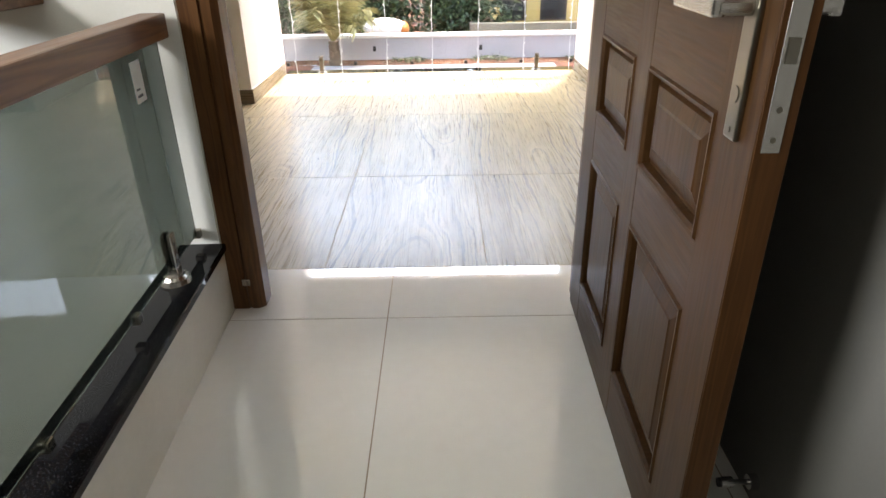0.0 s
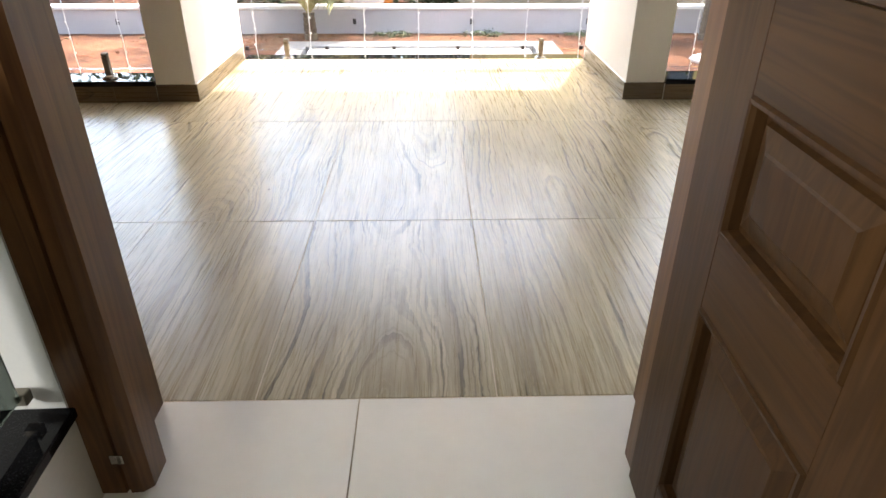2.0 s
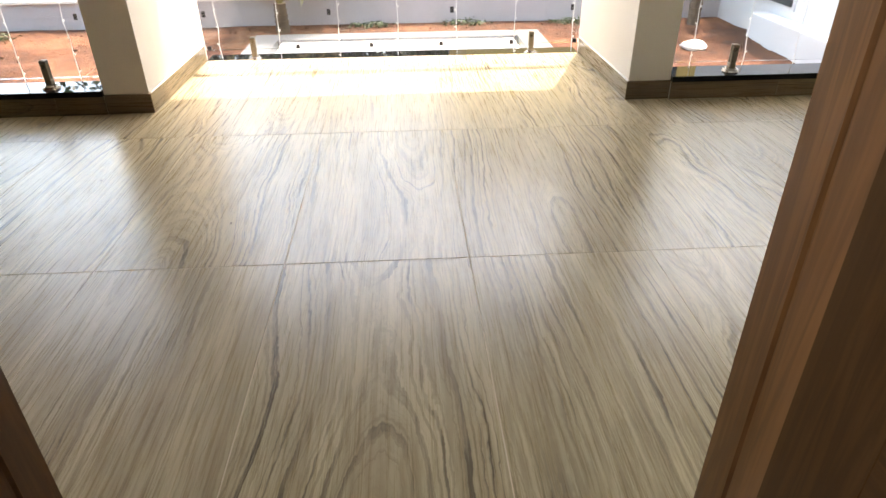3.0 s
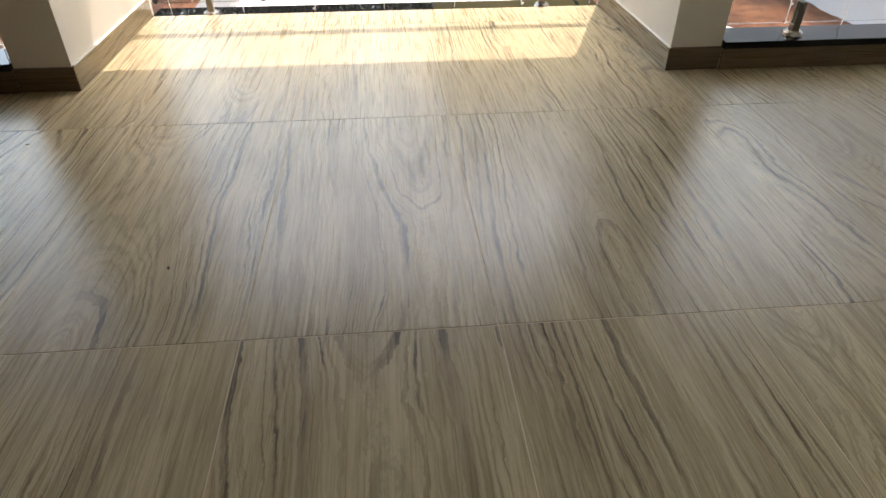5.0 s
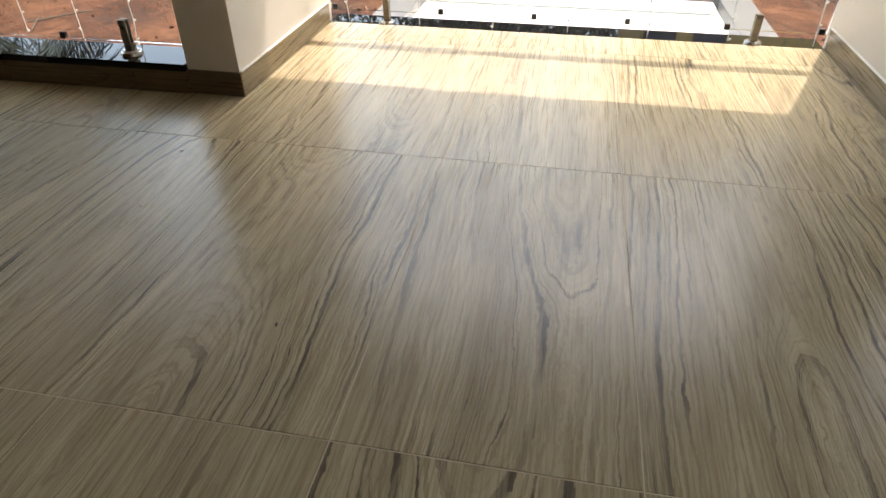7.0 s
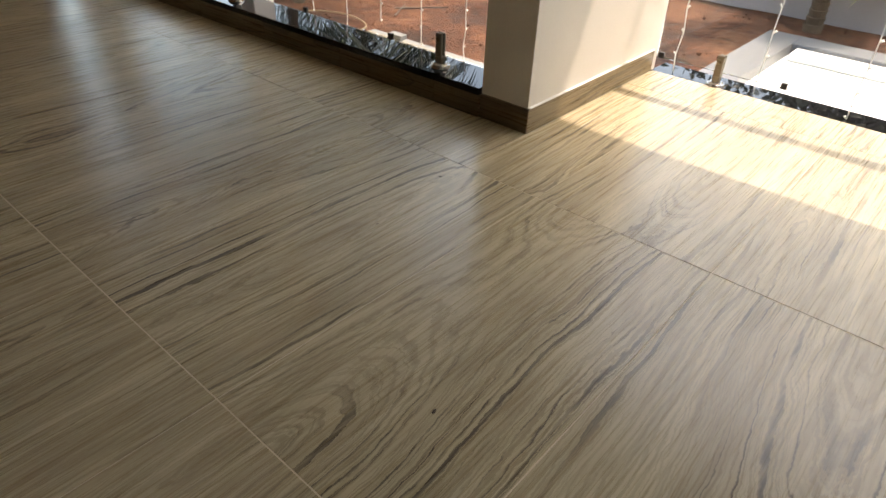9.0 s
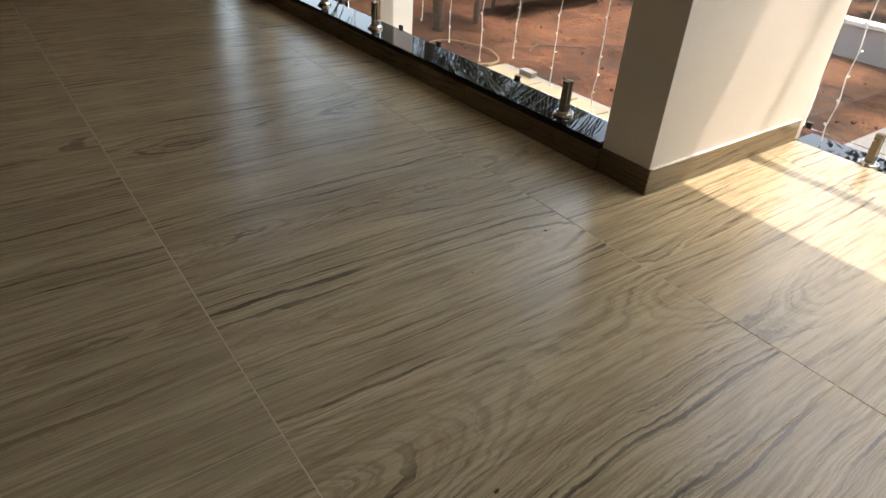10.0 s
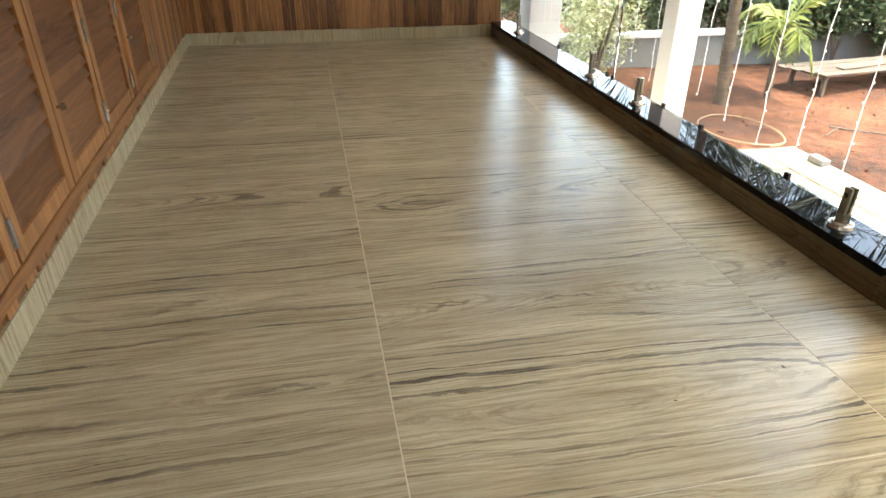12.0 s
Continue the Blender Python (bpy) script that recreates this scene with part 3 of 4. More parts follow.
# ---- strings of fairy lights hanging outside the glass ----
def light_string(x, y, z0, z1, seed):
    rnd = random.Random(seed)
    ob = holder("light_string", pose(x, y, 0), "white string of small fairy lights hanging outside", "string lights", "fairy lights")
    bm = bmesh.new()
    pts = []
    z = z0
    while z < z1:
        pts.append(Vector((rnd.uniform(-0.006, 0.006), rnd.uniform(-0.006, 0.006), z)))
        z += 0.11
    pts.append(Vector((0, 0, z1)))
    for a, b in zip(pts, pts[1:]):
        tube(bm, a, b, 0.0028, sides=5, caps=False)
    part("wire", bm, WIRE, ob)
    for p in pts[:-1:1]:
        bm = bmesh.new()
        q = p + Vector((rnd.choice((-1, 1)) * 0.012, rnd.uniform(-0.006, 0.006), 0.012))
        tube(bm, p, q, 0.0035, 0.0055, 6)
        part("bulb", bm, BULB, ob)
    return ob


for i in range(12):
    x = -1.78 - i * 0.372
    if not -4.62 < x < -4.40:
        light_string(x + 0.01 * math.sin(i * 3.1), 3.565, (-0.26, -0.18, -0.30)[i % 3], 2.5, i)
for i in range(7):
    light_string(-1.175 + i * 0.40, 3.565, (-0.02, -0.05, 0.0)[i % 3], 2.5, 40 + i)
for i in range(7):
    light_string(1.72 + i * 0.38, 3.565, (-0.22, -0.28, -0.15)[i % 3], 2.5, 60 + i)


# ---- timber cladding and louvred shutters on the house wall ----
def cladding(parent, x0, x1, y_back, z0, z1, seed, material=SLAT):
    rnd = random.Random(seed)
    x = x0
    while x < x1 - 0.01:
        w = min(rnd.choice((0.045, 0.055, 0.065, 0.08)), x1 - x)
        d = rnd.uniform(0.014, 0.022)
        part("plank", B(x + 0.001, x + w - 0.001, y_back, y_back + d, z0, z1, bevel=0.0015), material, parent)
        x += w


wall_west_cladding = holder("slat_cladding", pose(XW, 2.445, 0, 0, 0, -90), "upright slats of mixed brown timber on the end wall", "wall cladding", kind="structure")
cladding(wall_west_cladding, 0.0, 2.76, 0.004, 0.102, TOP - 0.002, 5)
south_cladding = holder("slat_cladding", W, "upright slats of mixed brown timber on the house wall", "wall cladding", kind="structure")
cladding(south_cladding, -5.36, -3.76, -0.010, 0.102, TOP - 0.002, 6)
cladding(south_cladding, -3.76, -0.02, -0.010, 0.102, 0.150, 7)
cladding(south_cladding, -3.76, -0.02, -0.010, 2.06, TOP - 0.002, 8)
part("bottom_rail", B(-3.76, -0.02, -0.012, 0.030, 0.150, 0.196, bevel=0.003), RAIL_WOOD, south_cladding, "lighter timber bottom rail")
part("top_rail", B(-3.76, -0.02, -0.012, 0.030, 2.00, 2.058, bevel=0.003), RAIL_WOOD, south_cladding)
part("backing", B(-3.76, -0.02, -0.012, -0.008, 0.196, 2.0), LOUVRE_WOOD, south_cladding)


def shutter(x0, x1, hinge_left, knob):
    """A timber shutter: stiles, rails, tilted louvres above a solid lower panel."""
    ob = holder("shutter", W @ pose(x0, 0, 0), "closed brown louvred timber shutter with steel hinges", "shutter", "louvred shutters")
    w = x1 - x0
    for a, b in ((0.004, 0.064), (w - 0.064, w - 0.004)):
        part("stile", B(a, b, -0.004, 0.026, 0.200, 1.996, bevel=0.002), STILE_WOOD, ob)
    for a, b in ((0.200, 0.262), (0.92, 0.98), (1.93, 1.996)):
        part("rail", B(0.0645, w - 0.0645, -0.004, 0.024, a, b, bevel=0.002), STILE_WOOD, ob)
    for lo, hi in ((0.262, 0.92), (0.98, 1.93)):
        z = lo + 0.012
        first = True
        while z < hi - 0.03:
            if first and lo < 0.5:
                part("panel", B(0.0645, w - 0.0645, -0.004, 0.014, lo, lo + 0.16, bevel=0.003), LOUVRE_WOOD, ob, "solid lower panel")
                z = lo + 0.165
                first = False
                continue
            bm = B(0.066, w - 0.066, -0.003, 0.003, -0.030, 0.030, bevel=0.001)
            part("louvre", bm, LOUVRE_WOOD, ob, m=pose(0, 0.010, z + 0.026, 26, 0, 0))
            z += 0.050
    hx = 0.0 if hinge_left else w
    for z in (0.30, 0.64, 1.0, 1.75):
        bm = bmesh.new()
        tube(bm, (hx, 0.030, z - 0.045), (hx, 0.030, z + 0.045), 0.0065, sides=10)
        box(bm, hx - 0.018, hx + 0.018, 0.0262, 0.0285, z - 0.045, z + 0.045)
        part("hinge", bm, STEEL, ob, "bright steel hinge")
    if knob:
        kx = 0.033 if not hinge_left else w - 0.033
        bm = bmesh.new()
        tube(bm, (kx, 0.026, 0.48), (kx, 0.042, 0.48), 0.006, sides=12)
        tube(bm, (kx, 0.042, 0.48), (kx, 0.056, 0.48), 0.013, 0.011, sides=14)
        part("knob", bm, STEEL, ob, "small steel knob")
    return ob


for x0, x1, hl, kn in ((-1.275, -0.68, False, True), (-1.862, -1.280, False, False), (-2.448, -1.866, True, True), (-3.035, -2.452, True, False), (-3.70, -3.12, True, True)):
    shutter(x0, x1, hl, kn)

# ---- the pond outside the bay ----
PX0, PX1, PY0, PY1, PT = -1.74, 1.74, 3.9, 7.25, -0.62
pond = holder("pond", pose(0, 0, 0), "empty white-lined garden pond with a grey granite coping", "pond")
rim = 0.30
for nm, a in (("coping", (PX0, PX0 + rim, PY0, PY1)), ("coping", (PX1 - rim, PX1, PY0, PY1)), ("coping", (PX0 + rim, PX1 - rim, PY0, PY0 + rim)), ("coping", (PX0 + rim, PX1 - rim, PY1 - rim, PY1))):
    part(nm, B(*a, GROUND - 0.4, PT, bevel=0.006), GREY_GRANITE, pond, "grey granite coping")
part("basin", B(PX0 + rim, PX1 - rim, PY0 + rim, PY1 - rim, GROUND - 0.4, PT - 0.10), POND, pond, "white basin floor")
part("step", B(PX0 + rim + 0.05, PX1 - rim - 0.05, PY1 - rim - 0.22, PY1 - rim - 0.002, PT - 0.10, PT - 0.03, bevel=0.01), POND, pond)


# ---- plants ----
def frond(bm, base, heading, length, rise, droop, leaflets, leaf_len, width, rnd):
    """A feather leaf: a bent rib with two rows of pointed leaflets."""
    pts = []
    for i in range(9):
        s = i / 8
        r = length * s
        pts.append(Vector((math.cos(heading) * r * (1 - 0.25 * s), math.sin(heading) * r * (1 - 0.25 * s), rise * length * s - droop * length * s * s)) + Vector(base))
    for a, b in zip(pts, pts[1:]):
        tube(bm, a, b, width * 0.35, width * 0.25, 4, False)
    for i in range(leaflets):
        s = 0.18 + 0.8 * i / leaflets
        k = min(int(s * 8), 7)
        p = pts[k].lerp(pts[k + 1], s * 8 - k)
        along = (pts[k + 1] - pts[k]).normalized()
        side = along.cross(Vector((0, 0, 1))).normalized()
        for sg in (-1, 1):
            d = (side * sg + along * 0.55 + Vector((0, 0, rnd.uniform(-0.5, 0.1)))).normalized()
            n = d.cross(along).normalized()
            ln = leaf_len * (1 - 0.5 * abs(s - 0.45)) * rnd.uniform(0.8, 1.1)
            wv = along * width * 0.5
            v = [bm.verts.new(q) for q in (p - wv, p + d * ln * 0.5 - wv * 1.3 + n * 0.004, p + d * ln + Vector((0, 0, -0.18 * ln)), p + d * ln * 0.5 + wv * 1.3)]
            bm.faces.new(v)


def palm(x, y, trunk_h, r, fronds, length, leafmat, label, seed, rise=(0.5, 1.3), leaflets=24, ringed=True, droop=(0.5, 1.0), blade=0.024, tilt=0.0):
    rnd = random.Random(seed)
    ob = holder("palm_tree", pose(x, y, GROUND, tilt), label, "palm")
    bm = bmesh.new()
    lean = rnd.uniform(-0.02, 0.02)
    steps = max(4, int(trunk_h / 0.07))
    for i in range(steps):
        z0, z1 = trunk_h * i / steps - (0.1 if i == 0 else 0), trunk_h * (i + 1) / steps
        ra = r * (1.08 - 0.2 * i / steps)
        tube(bm, (lean * z0, 0, z0), (lean * z1, 0, z1), ra * 0.9, ra * (1.1 if ringed else 0.9), 14, True)
    part("trunk", bm, BARK, ob)
    for i in range(fronds):
        bm = bmesh.new()
        frond(bm, (lean * trunk_h, 0, trunk_h - 0.02), i * 2.4 + rnd.uniform(-0.3, 0.3), length * rnd.uniform(0.75, 1.1), rnd.uniform(*rise), rnd.uniform(*droop), leaflets, length * 0.32, min(length * 0.045, blade) if blade > 0.025 else min(length * 0.022, blade), rnd)
        part("frond", bm, leafmat, ob)
    return ob


palm(-1.55, 8.05, 0.36, 0.085, 42, 1.05, DRY_LEAF, "squat garden palm with yellowing upright fronds", 3, (1.0, 2.4), 26)
palm(-6.0, 5.45, 0.70, 0.032, 10, 0.66, PALM_LEAF, "young garden palm with drooping yellow-green fronds", 4, (0.7, 1.9), 15, droop=(1.0, 2.0), blade=0.03)
palm(-5.85, 4.80, 3.3, 0.055, 34, 2.5, DARK_LEAF, "tall palm with a grey ringed trunk", 5, (0.1, 1.0), 30, tilt=3.5)
# added for the shadow of its unseen crown, trunk hidden by the bamboo
palm(-7.95, 7.6, 3.4, 0.06, 30, 2.6, DARK_LEAF, "tall palm added beyond the garden wall to shade the red earth", 8, (0.1, 0.9), 30)
palm(4.05, 8.0, 1.5, 0.075, 12, 1.2, PALM_LEAF, "young palm with a stout trunk by the garden wall", 6, (0.3, 1.2), 22)


def leaves(bm, centre, radii, count, size, rnd, long=2.4):
    for _ in range(count):
        while True:
            d = Vector((rnd.uniform(-1, 1), rnd.uniform(-1, 1), rnd.uniform(-1, 1)))
            if 0.15 < d.length < 1:
                break
        lump = 0.78 + 0.35 * noise.noise(d * 2.3 + Vector(centre))
        p = Vector(centre) + Vector((d.x * radii[0], d.y * radii[1], d.z * radii[2])) * lump
        a = Vector((rnd.uniform(-1, 1), rnd.uniform(-1, 1), rnd.uniform(-0.9, 0.4))).normalized()
        b = a.orthogonal().normalized() * size * 0.5
        b.rotate(Matrix.Rotation(rnd.uniform(0, 6.28), 3, a))
        a = a * size * long * rnd.uniform(0.7, 1.2)
        bm.faces.new([bm.verts.new(q) for q in (p, p + a * 0.45 + b, p + a, p + a * 0.45 - b)])


def bush(name, x, y, z, radii, count, size, material, label, category, seed, stem=0.05):
    rnd = random.Random(seed)
    ob = holder(name, pose(x, y, GROUND), label, category)
    bm = bmesh.new()
    for i in range(7):
        e = Vector((rnd.uniform(-0.6, 0.6) * radii[0], rnd.uniform(-0.6, 0.6) * radii[1], z + rnd.uniform(-0.2, 0.5) * radii[2]))
        mid = Vector((e.x * 0.3, e.y * 0.3, z * 0.45))
        tube(bm, (0, 0, -0.05), mid, stem, stem * 0.7, 7)
        tube(bm, mid, e, stem * 0.7, stem * 0.25, 6)
    part("trunk", bm, BARK, ob)
    bm = bmesh.new()
    for i in range(6):
        c = (rnd.uniform(-0.5, 0.5) * radii[0], rnd.uniform(-0.5, 0.5) * radii[1], z + rnd.uniform(-0.4, 0.4) * radii[2])
        leaves(bm, c, tuple(v * rnd.uniform(0.5, 0.75) for v in radii), count // 6, size, rnd)
    part("crown", bm, material, ob)
    return ob


for i, (x, y, z, rr, n, sz) in enumerate(((-3.5, 11.5, 1.5, (2.0, 1.3, 1.7), 3000, 0.075), (-1.6, 12.0, 1.5, (1.6, 1.0, 1.8), 3000, 0.07), (0.4, 11.3, 1.2, (1.3, 0.9, 1.6), 3000, 0.06), (5.6, 12.5, 2.2, (2.2, 1.4, 2.1), 2400, 0.08), (-6.8, 12.0, 2.2, (2.2, 1.4, 2.1), 2400, 0.08))):
    bush("tree", x, y, z, rr, n, sz, DARK_LEAF, "dark leafy tree beyond the garden wall", "tree", 20 + i, 0.09)
for i, (x, y, z, rr, n, sz) in enumerate(((-8.15, 5.2, 0.62, (0.55, 0.9, 0.75), 6000, 0.034), (-8.2, 6.5, 0.66, (0.55, 0.95, 0.8), 6500, 0.034), (-8.2, 7.9, 0.66, (0.6, 0.95, 0.8), 6500, 0.034), (-8.2, 9.3, 0.7, (0.7, 1.0, 0.85), 5000, 0.036), (-8.3, 3.6, 0.8, (0.6, 1.1, 0.9), 5000, 0.034), (-9.6, 7.2, 1.3, (1.0, 2.8, 1.6), 5000, 0.06), (-9.8, 11.0, 1.3, (1.4, 2.4, 1.6), 4000, 0.06))):
    bush("bamboo", x, y, z, rr, n, sz, DARK_LEAF, "dense dark bamboo behind the garden wall", "bamboo", 30 + i, 0.014)
# tall trees added to block the bright sky that the floor would mirror
for i, (x, y) in enumerate(((-5.0, 13.6), (-1.2, 13.9), (-3.2, 14.6), (0.3, 18.8))):
    bush("tree", x, y, 3.0 + max(0, y - 15) * 0.3, (2.4, 1.2, 2.6 + max(0, y - 15) * 0.3), 4200, 0.10, DARK_LEAF, "tall dark leafy tree added to keep bright sky out of reflections", "tree", 80 + i, 0.12)
for i, (x, y) in enumerate(((-2.9, 10.9), (-1.2, 11.4), (0.35, 10.8))):
    bush("hedge", x, y, 0.55, (1.0, 0.5, 0.75), 2600, 0.05, DARK_LEAF, "dark overgrown hedge beyond the garden wall", "hedge", 50 + i, 0.03)
for i, (x, y, z) in enumerate(((-7.30, 6.5, 0.62), (-7.28, 7.3, 0.70), (-7.25, 8.0, 0.60), (-6.7, 8.15, 0.55))):
    bush("bamboo", x, y, z, (0.30, 0.62, 0.46), 2600, 0.042, DARK_LEAF, "dense dark bamboo hanging over the garden wall", "bamboo", 130 + i, 0.012)
bush("shrub", -6.85, 3.85, 0.72, (0.55, 0.55, 0.85), 3600, 0.026, PALE_LEAF, "pale flowering shrub in full sun", "shrub", 41, 0.02)
bush("shrub", -8.9, 4.9, 1.05, (0.7, 0.5, 0.8), 1800, 0.03, PALE_LEAF, "pale flowering shrub in full sun", "shrub", 42, 0.02)

# ---- garden things to the west ----
bench = holder("plank_bench", pose(-6.28, 6.95, GROUND, 0, 0, 97) @ Matrix.Diagonal((1, 1, 0.66, 1)), "rough trestle of weathered grey planks on the earth", "bench")
for i, y in enumerate((-0.22, -0.08, 0.06, 0.20)):
    part("plank", B(-0.92 - 0.05 * i, 1.0 - 0.07 * (i % 2), y, y + 0.128, 0.315, 0.34, bevel=0.003), WEATHERED, bench)
part("plank", B(-0.55, 0.8, -0.05, 0.06, 0.342, 0.364, bevel=0.003), WEATHERED, bench, m=pose(0, 0, 0, 0, 0, 6))
for x in (-0.85, 0.8):
    for y in (-0.17, 0.27):
        part("leg", B(x - 0.02, x + 0.02, y - 0.02, y + 0.02, -0.05, 0.315, bevel=0.003), WEATHERED, bench)
    part("cross_brace", B(x - 0.015, x + 0.015, -0.2, 0.3, 0.26, 0.315, bevel=0.003), WEATHERED, bench)
part("diagonal_brace", B(-0.75, 0.75, 0.255, 0.275, -0.02, 0.02, bevel=0.002), WEATHERED, bench, m=pose(0, 0.02, 0.16, 0, 9, 0))

hose = bpy.data.curves.new("hose", "CURVE")
hose.dimensions, hose.bevel_depth, hose.bevel_resolution = "3D", 0.006, 2
sp = hose.splines.new("NURBS")
N = 26
sp.points.add(N - 1)
for i in range(N):
    a = i / N * 2 * math.pi * 1.12
    sp.points[i].co = (-5.0 + 0.44 * math.cos(a) * (1 + 0.05 * math.sin(3 * a)), 4.46 + 0.33 * math.sin(a), GROUND + 0.04 + 0.015 * i / N, 1)
sp.use_endpoint_u = True
hose.materials.append(HOSE)
tagged(new("garden_hose", hose), "cream garden hose lying in a loop on red earth", "hose")


def stick(a, b, r, label):
    bm = tube(bmesh.new(), a, b, r, r * 0.7, 7)
    return thing("stick", bm, WEATHERED, label, "stick", "sticks on the earth")


stick((-4.95, 5.35, GROUND + 0.03), (-4.55, 5.75, GROUND + 0.05), 0.009, "pale broken stick lying on red earth")
stick((-4.75, 5.15, GROUND + 0.03), (-4.90, 5.45, GROUND + 0.06), 0.007, "pale broken stick lying on red earth")
stick((-3.2, 5.3, GROUND + 0.02), (-3.05, 5.75, GROUND + 0.16), 0.006, "pale broken stick standing out of red earth")
thing("brick", B(-4.22, -4.06, 4.54, 4.62, GROUND + 0.050, GROUND + 0.095, bevel=0.004), CONCRETE, "loose grey cement brick on the paving", "brick")

# paving strip along the plinth
paving = thing("pavement", B(-4.55, -1.50, 2.66, 4.68, GROUND - 0.2, GROUND + 0.03), CONCRETE, "strip of yellow paving stones beside the plinth", "paving", kind="structure")
rnd = random.Random(9)
y = 2.70
while y < 4.6:
    d = rnd.choice((0.30, 0.38, 0.46))
    x = -4.52
    while x < -1.6:
        w = rnd.choice((0.34, 0.45, 0.58))
        part("stone", B(x, min(x + w, -1.52) - 0.02, y, min(y + d, 4.66) - 0.02, GROUND, GROUND + 0.044 + rnd.uniform(0, 0.008), bevel=0.006), PAVING, paving)
        x += w
    y += d

# ---- garden things to the north and east ----
for i in range(7):
    part("weep_hole", B(-4.42 + i * 1.715, -4.37 + i * 1.715, 8.442, 8.452, -0.62, -0.54, bevel=0.002), BLACK, wall_garden_north, "dark drain slot")
tank = holder("water_tank", pose(-0.88, 9.7, GROUND), "white rounded tank with an orange end beyond the wall", "tank")
bm = bmesh.new()
bmesh.ops.create_uvsphere(bm, u_segments=24, v_segments=14, radius=1.0, matrix=Matrix.Translation((0, 0, 0.33)) @ Matrix.Diagonal((0.40, 0.24, 0.17, 1)))
part("body", bm, WHITE, tank, smooth=True)
part("stand", B(-0.30, 0.3, -0.17, 0.17, -0.1, 0.2, bevel=0.01), CONCRETE, tank, "cement stand")
bm = bmesh.new()
bmesh.ops.create_uvsphere(bm, u_segments=20, v_segments=10, radius=1.0, matrix=Matrix.Translation((0.32, 0, 0.31)) @ Matrix.Diagonal((0.11, 0.16, 0.13, 1)))
part("end_cap", bm, ORANGE, tank, "orange end cap", smooth=True)

house = holder("house", pose(4.6, 12.2, GROUND), "yellow painted house across the road", "house")
part("wall", B(-3.28, 5.0, 0, 5, -0.2, 5.6), YELLOW, house)
part("roof", B(-3.6, 5.4, -0.5, 5.4, 5.6, 5.8), CONCRETE, house, "flat grey roof")
for x in (-3.22, -2.36, 0.6, 2.8):
    for z in (0.12, 3.2):
        win = part("window", B(x, x + 0.56, -0.03, 0.02, z, z + 1.6), BROWN_PAINT, house)
        part("pane", B(x + 0.05, x + 0.51, -0.045, -0.031, z + 0.05, z + 1.55), DARK_GLASS, win)
thing("wall_road", B(0.66, 12.0, 10.35, 10.5, GROUND - 0.2, GROUND + 0.30, bevel=0.01), PAVING, "low buff wall across the road", "wall", kind="structure")

annex = holder("house", pose(4.6, 3.62, GROUND), "white side wing of the house with a dark louvred window", "house")
part("wall", B(0.0, 3.2, 0.0, 5.2, -0.2, 3.4), ANNEX, annex)
part("plinth", B(-0.22, -0.002, 0.0, 3.52, -0.2, 0.31, bevel=0.01), ANNEX, annex, "white painted plinth")
win = part("window", B(-0.020, -0.001, 2.95, 3.95, 0.40, 1.55, bevel=0.003), ANNEX, annex)
for i in range(10):
    part("louvre", B(-0.045, -0.021, 3.0, 3.9, 0.45 + i * 0.106, 0.525 + i * 0.106), LOUVRE_METAL, win, "dark louvre")
for i, (x, y, s) in enumerate(((2.95, 5.1, 0.16), (3.1, 4.6, 0.2), (2.7, 4.3, 0.14), (2.6, 5.9, 0.12), (3.5, 6.6, 0.15))):
    bm = bmesh.new()
    bmesh.ops.create_icosphere(bm, subdivisions=2, radius=s)
    for v in bm.verts:
        v.co *= 1 + 0.35 * noise.noise(v.co * 7 + Vector((i * 3.1, 0, 0)))
        v.co.z *= 0.45
    thing("rock", bm, WHITE, "pale loose stone on the red earth", "stone", "loose stones").location = (x, y, GROUND + s * 0.25)

rnd = random.Random(12)
bm = bmesh.new()
for i in range(420):
    x, y = rnd.uniform(-7.2, 4.0), rnd.uniform(2.8, 8.3)
    if (PX0 - 0.05 < x < PX1 + 0.05 and PY0 - 0.05 < y < PY1 + 0.05) or (-4.6 < x < -1.45 and y < 4.72):
        continue
    s = rnd.uniform(0.006, 0.018) * (1.8 if rnd.random() < 0.06 else 1)
    n0 = len(bm.verts)
    made = bmesh.ops.create_icosphere(bm, subdivisions=1, radius=s, matrix=Matrix.Translation((x, y, GROUND + 0.01 + s * 0.3)))
    for v in made["verts"]:
        v.co += Vector((rnd.uniform(-1, 1), rnd.uniform(-1, 1), rnd.uniform(-1, 0.6))) * s * 0.35
tagged(thing("earth_clods", bm, CLOD), "loose clods of red earth", "earth clods", kind="stuff")
for i, (x, y) in enumerate(((-0.4, 8.2), (0.9, 8.25), (2.4, 8.2), (-3.6, 8.1), (-5.3, 7.9))):
    rr = random.Random(70 + i)
    bm = bmesh.new()
    leaves(bm, (0, 0, 0.04), (0.45, 0.14, 0.06), 200, 0.02, rr, 3.0)
    thing("weeds", bm, DARK_LEAF, "low green weeds along the garden wall", "weeds", kind="stuff").location = (x, y, GROUND)


# ---- tiles, skirting ----
made_tiles = {}


def tile_mesh(w, d, t, bevel, material, name):
    key = (round(w, 4), round(d, 4), t, name)
    if key not in made_tiles:
        bm = bmesh.new()
        box(bm, 0, w, 0, d, -t, 0)
        top = [e for e in bm.edges if all(v.co.z > -t * 0.5 for v in e.verts)]
        bmesh.ops.bevel(bm, geom=top, offset=bevel, segments=1, affect="EDGES")
        made_tiles[key] = mesh_of(name, bm, material)
    return made_tiles[key]


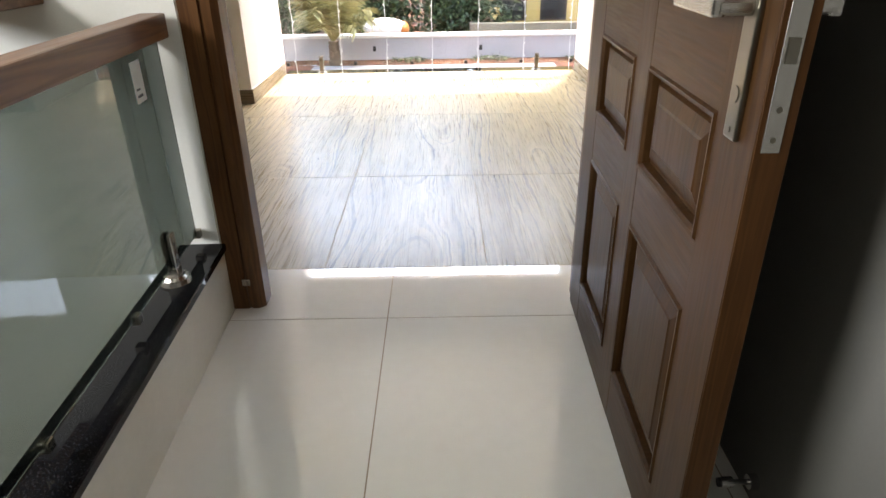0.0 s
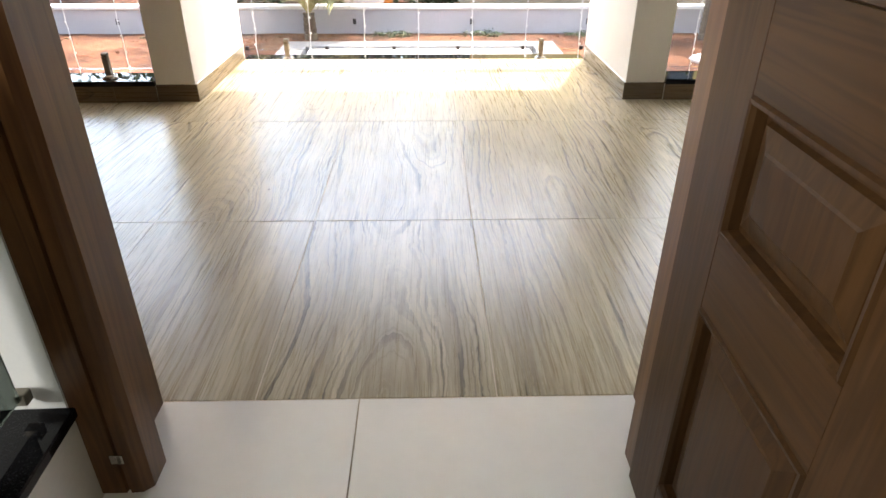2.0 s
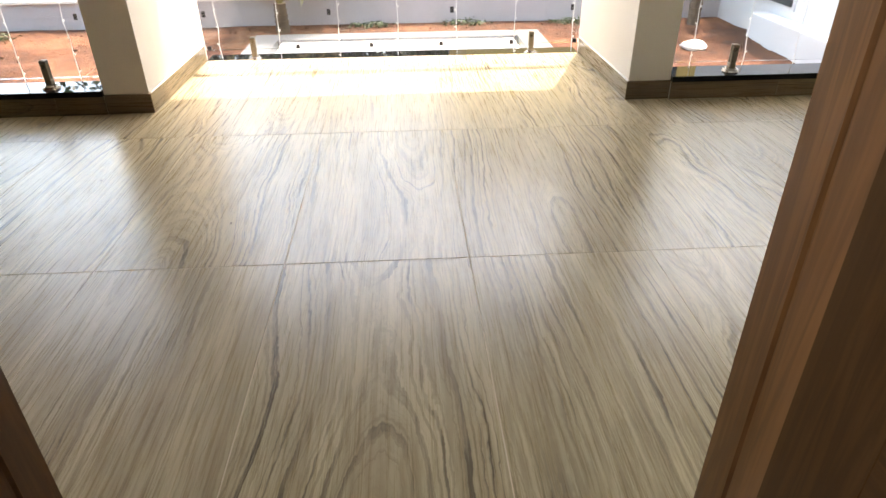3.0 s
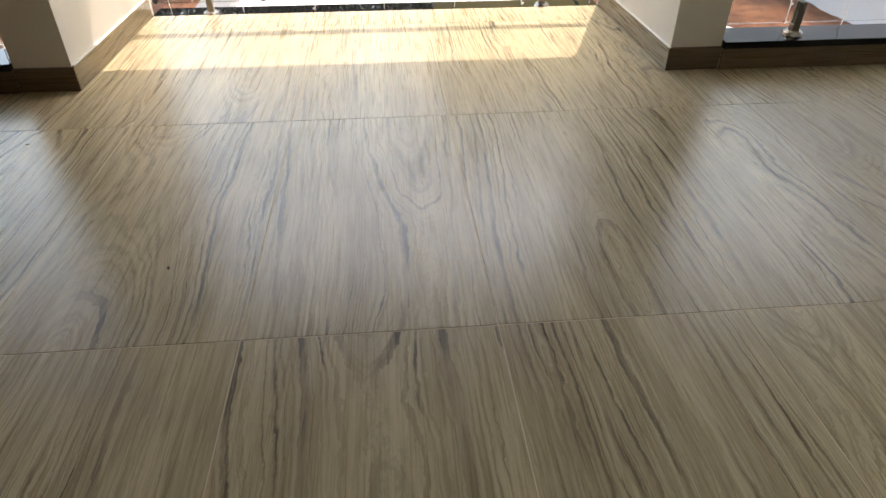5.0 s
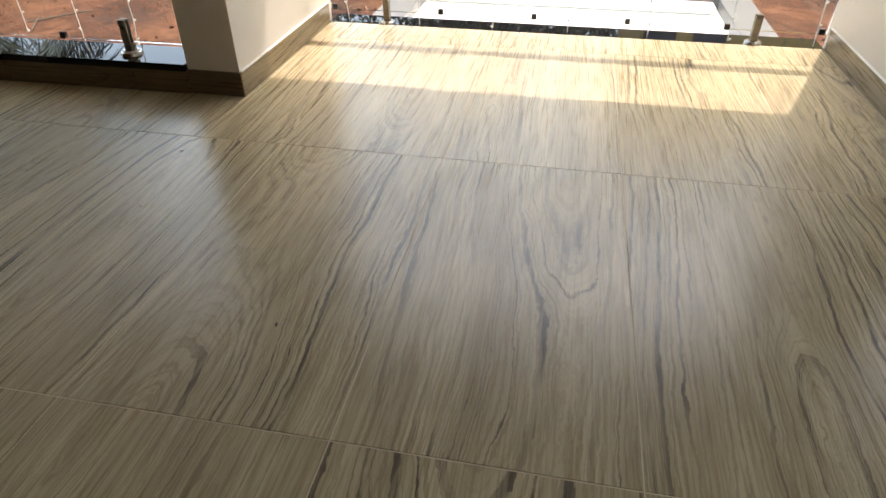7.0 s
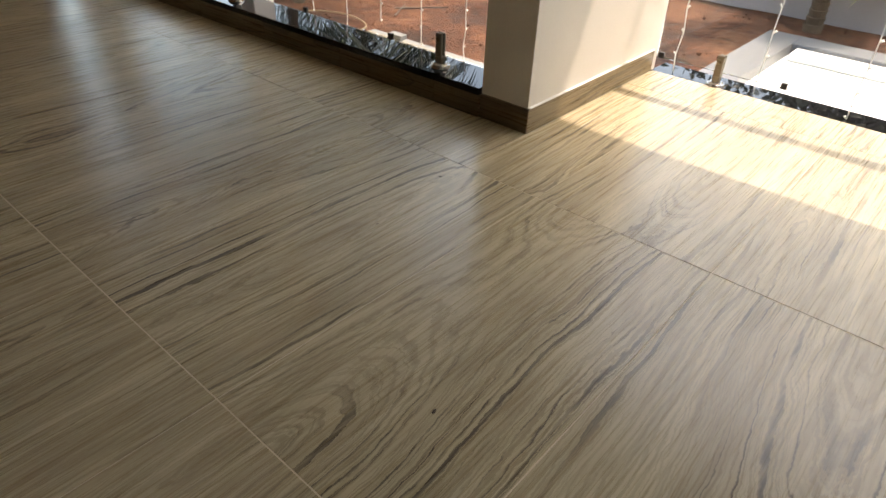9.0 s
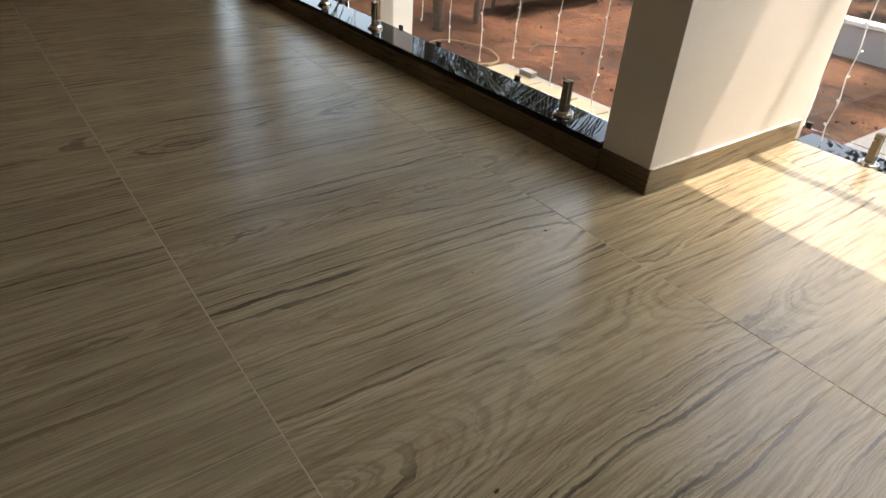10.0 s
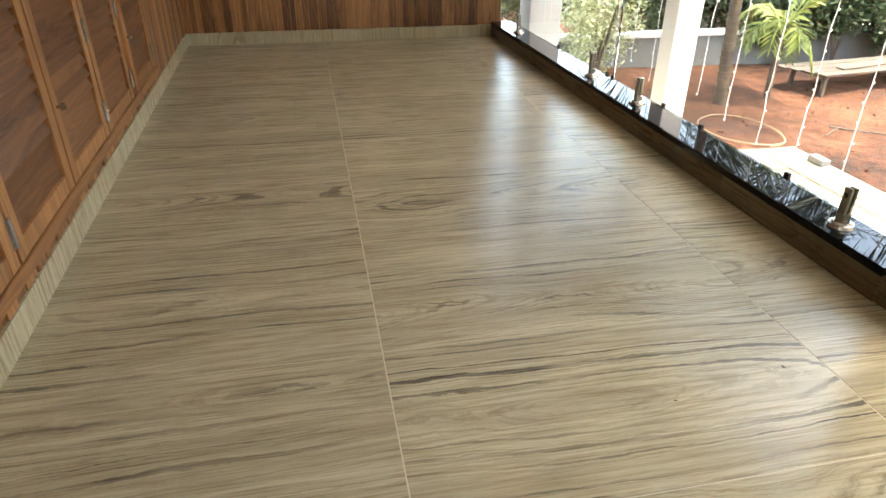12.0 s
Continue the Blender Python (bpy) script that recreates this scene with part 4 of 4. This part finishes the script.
def lay(parent, name, x0, x1, y0, y1, z, material, gap=0.0036, t=0.009, bevel=0.0005):
    side = gap * 0.85
    ob = new(name, tile_mesh(x1 - x0 - side, y1 - y0 - gap, t, bevel, material, name))
    ob.location = (x0 + side / 2, y0 + gap / 2, z)
    ob.parent = parent
    return ob


JX = [0.25 + 0.6 * k for k in range(-11, 9)]
for x0, x1 in zip(JX, JX[1:]):
    x0, x1 = max(x0, XW), min(x1, XE)
    if x1 - x0 < 0.03:
        continue
    lay(floor_veranda, "tile", x0, x1, YS if x1 > -0.6 else -0.34, 0.85, 0.0, TILE)
    lay(floor_veranda, "tile", x0, x1, 0.85, 2.05, 0.0, TILE)
    b0, b1 = max(x0, -1.264), min(x1, 1.262)
    if b1 - b0 > 0.03:                      # whole tiles run on into the bay
        lay(floor_veranda, "tile", b0, b1, 2.05, 3.25, 0.0, TILE)
        lay(floor_veranda, "tile", b0, b1, 3.25, YB, 0.0, TILE)
    for a0, a1 in ((x0, min(x1, -1.264)), (max(x0, 1.262), x1)):
        if a1 - a0 > 0.03:
            lay(floor_veranda, "tile", a0, a1, 2.05, YK, 0.0, TILE)
for x0, x1 in ((-0.60, -0.092), (-0.092, 0.708), (0.708, 0.745)):
    for y0, y1 in ((-4.98, -3.67), (-3.67, -2.07), (-2.07, -0.470), (-0.470, YS)):
        lay(floor_hall, "tile", x0, x1, y0, y1, 0.0, WHITE_TILE, 0.004, 0.009, 0.0004)


def skirting(name, m, length, height, run, material):
    """A strip of tile pieces stood on edge against a wall; local x along the wall, local y up."""
    ob = holder(name, m, "skirting of cut timber-print tile", "skirting", kind="structure")
    x = 0.0
    while x < length - 0.005:
        w = min(run, length - x)
        o = new("tile", tile_mesh(w - 0.002, height, 0.012, 0.001, material, "skirting_" + material.name))
        o.location = (x + 0.001, 0.0005, 0)
        o.parent = ob
        x += w
    return ob


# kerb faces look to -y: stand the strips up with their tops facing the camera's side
skirting("baseboard", K @ pose(XW + 1.505, -0.0215, 0, 90), 4.445, 0.094, 0.6, SHADED_TILE)
skirting("baseboard", pose(-1.505, 2.4285, 0, 90), 0.24, 0.100, 0.6, SHADED_TILE)
skirting("baseboard", pose(1.262, 2.4405, 0, 90), 0.243, 0.100, 0.6, SHADED_TILE)
skirting("baseboard", pose(1.506, 2.4300, 0, 90), 3.09, 0.094, 0.6, SHADED_TILE)
# the bay's sides face the light, so they take the lighter copy
skirting("baseboard", pose(-1.264, 3.50, 0, 90, 0, 90) @ pose(0, 0, 0) @ pose(-1.07, 0, 0), 1.07, 0.100, 1.2, LIT_TILE)
skirting("baseboard", pose(1.261, 3.50, 0, 90, 0, -90), 1.06, 0.100, 1.2, LIT_TILE)
skirting("baseboard", W @ pose(0.0, 0.013, 0, 90, 0, 180), 5.36, 0.10, 0.6, SKIRT_TILE)
skirting("baseboard", pose(0.633, YS, 0, 90, 0, 180) @ pose(-3.96, 0, 0.0), 3.96, 0.10, 0.6, SKIRT_TILE)
skirting("baseboard", pose(XW + 0.026, -0.26, 0, 90, 0, 90), 2.70, 0.10, 0.6, SKIRT_TILE)

# white cement bead along the top of the bay's skirting
for x0, x1 in ((-1.2755, -1.2655), (1.2625, 1.2725)):
    thing("trim", B(x0, x1, 2.445, 3.505, 0.1005, 0.1055, bevel=0.001), WHITE, "white cement bead on top of the skirting", "trim", kind="structure")

# dark crumbs of dirt lying on the tiles
for i, (x, y, size, turn) in enumerate(((-0.585, 1.144, 0.0055, 100), (-1.272, 1.930, 0.0040, 20), (-1.207, 1.568, 0.0030, 70))):
    bm = bmesh.new()
    bmesh.ops.create_icosphere(bm, subdivisions=1, radius=size)
    for v in bm.verts:
        v.co.x *= 1.5 + 0.5 * math.sin(i + v.co.y * 900)
        v.co.y *= 0.7
        v.co.z *= 0.45
    thing("crumb", bm, BROWN_PAINT, "tiny dark crumb of dirt on the floor tile", "dirt", "crumbs on the floor").matrix_basis = pose(x, y, size * 0.42, 0, 0, turn)
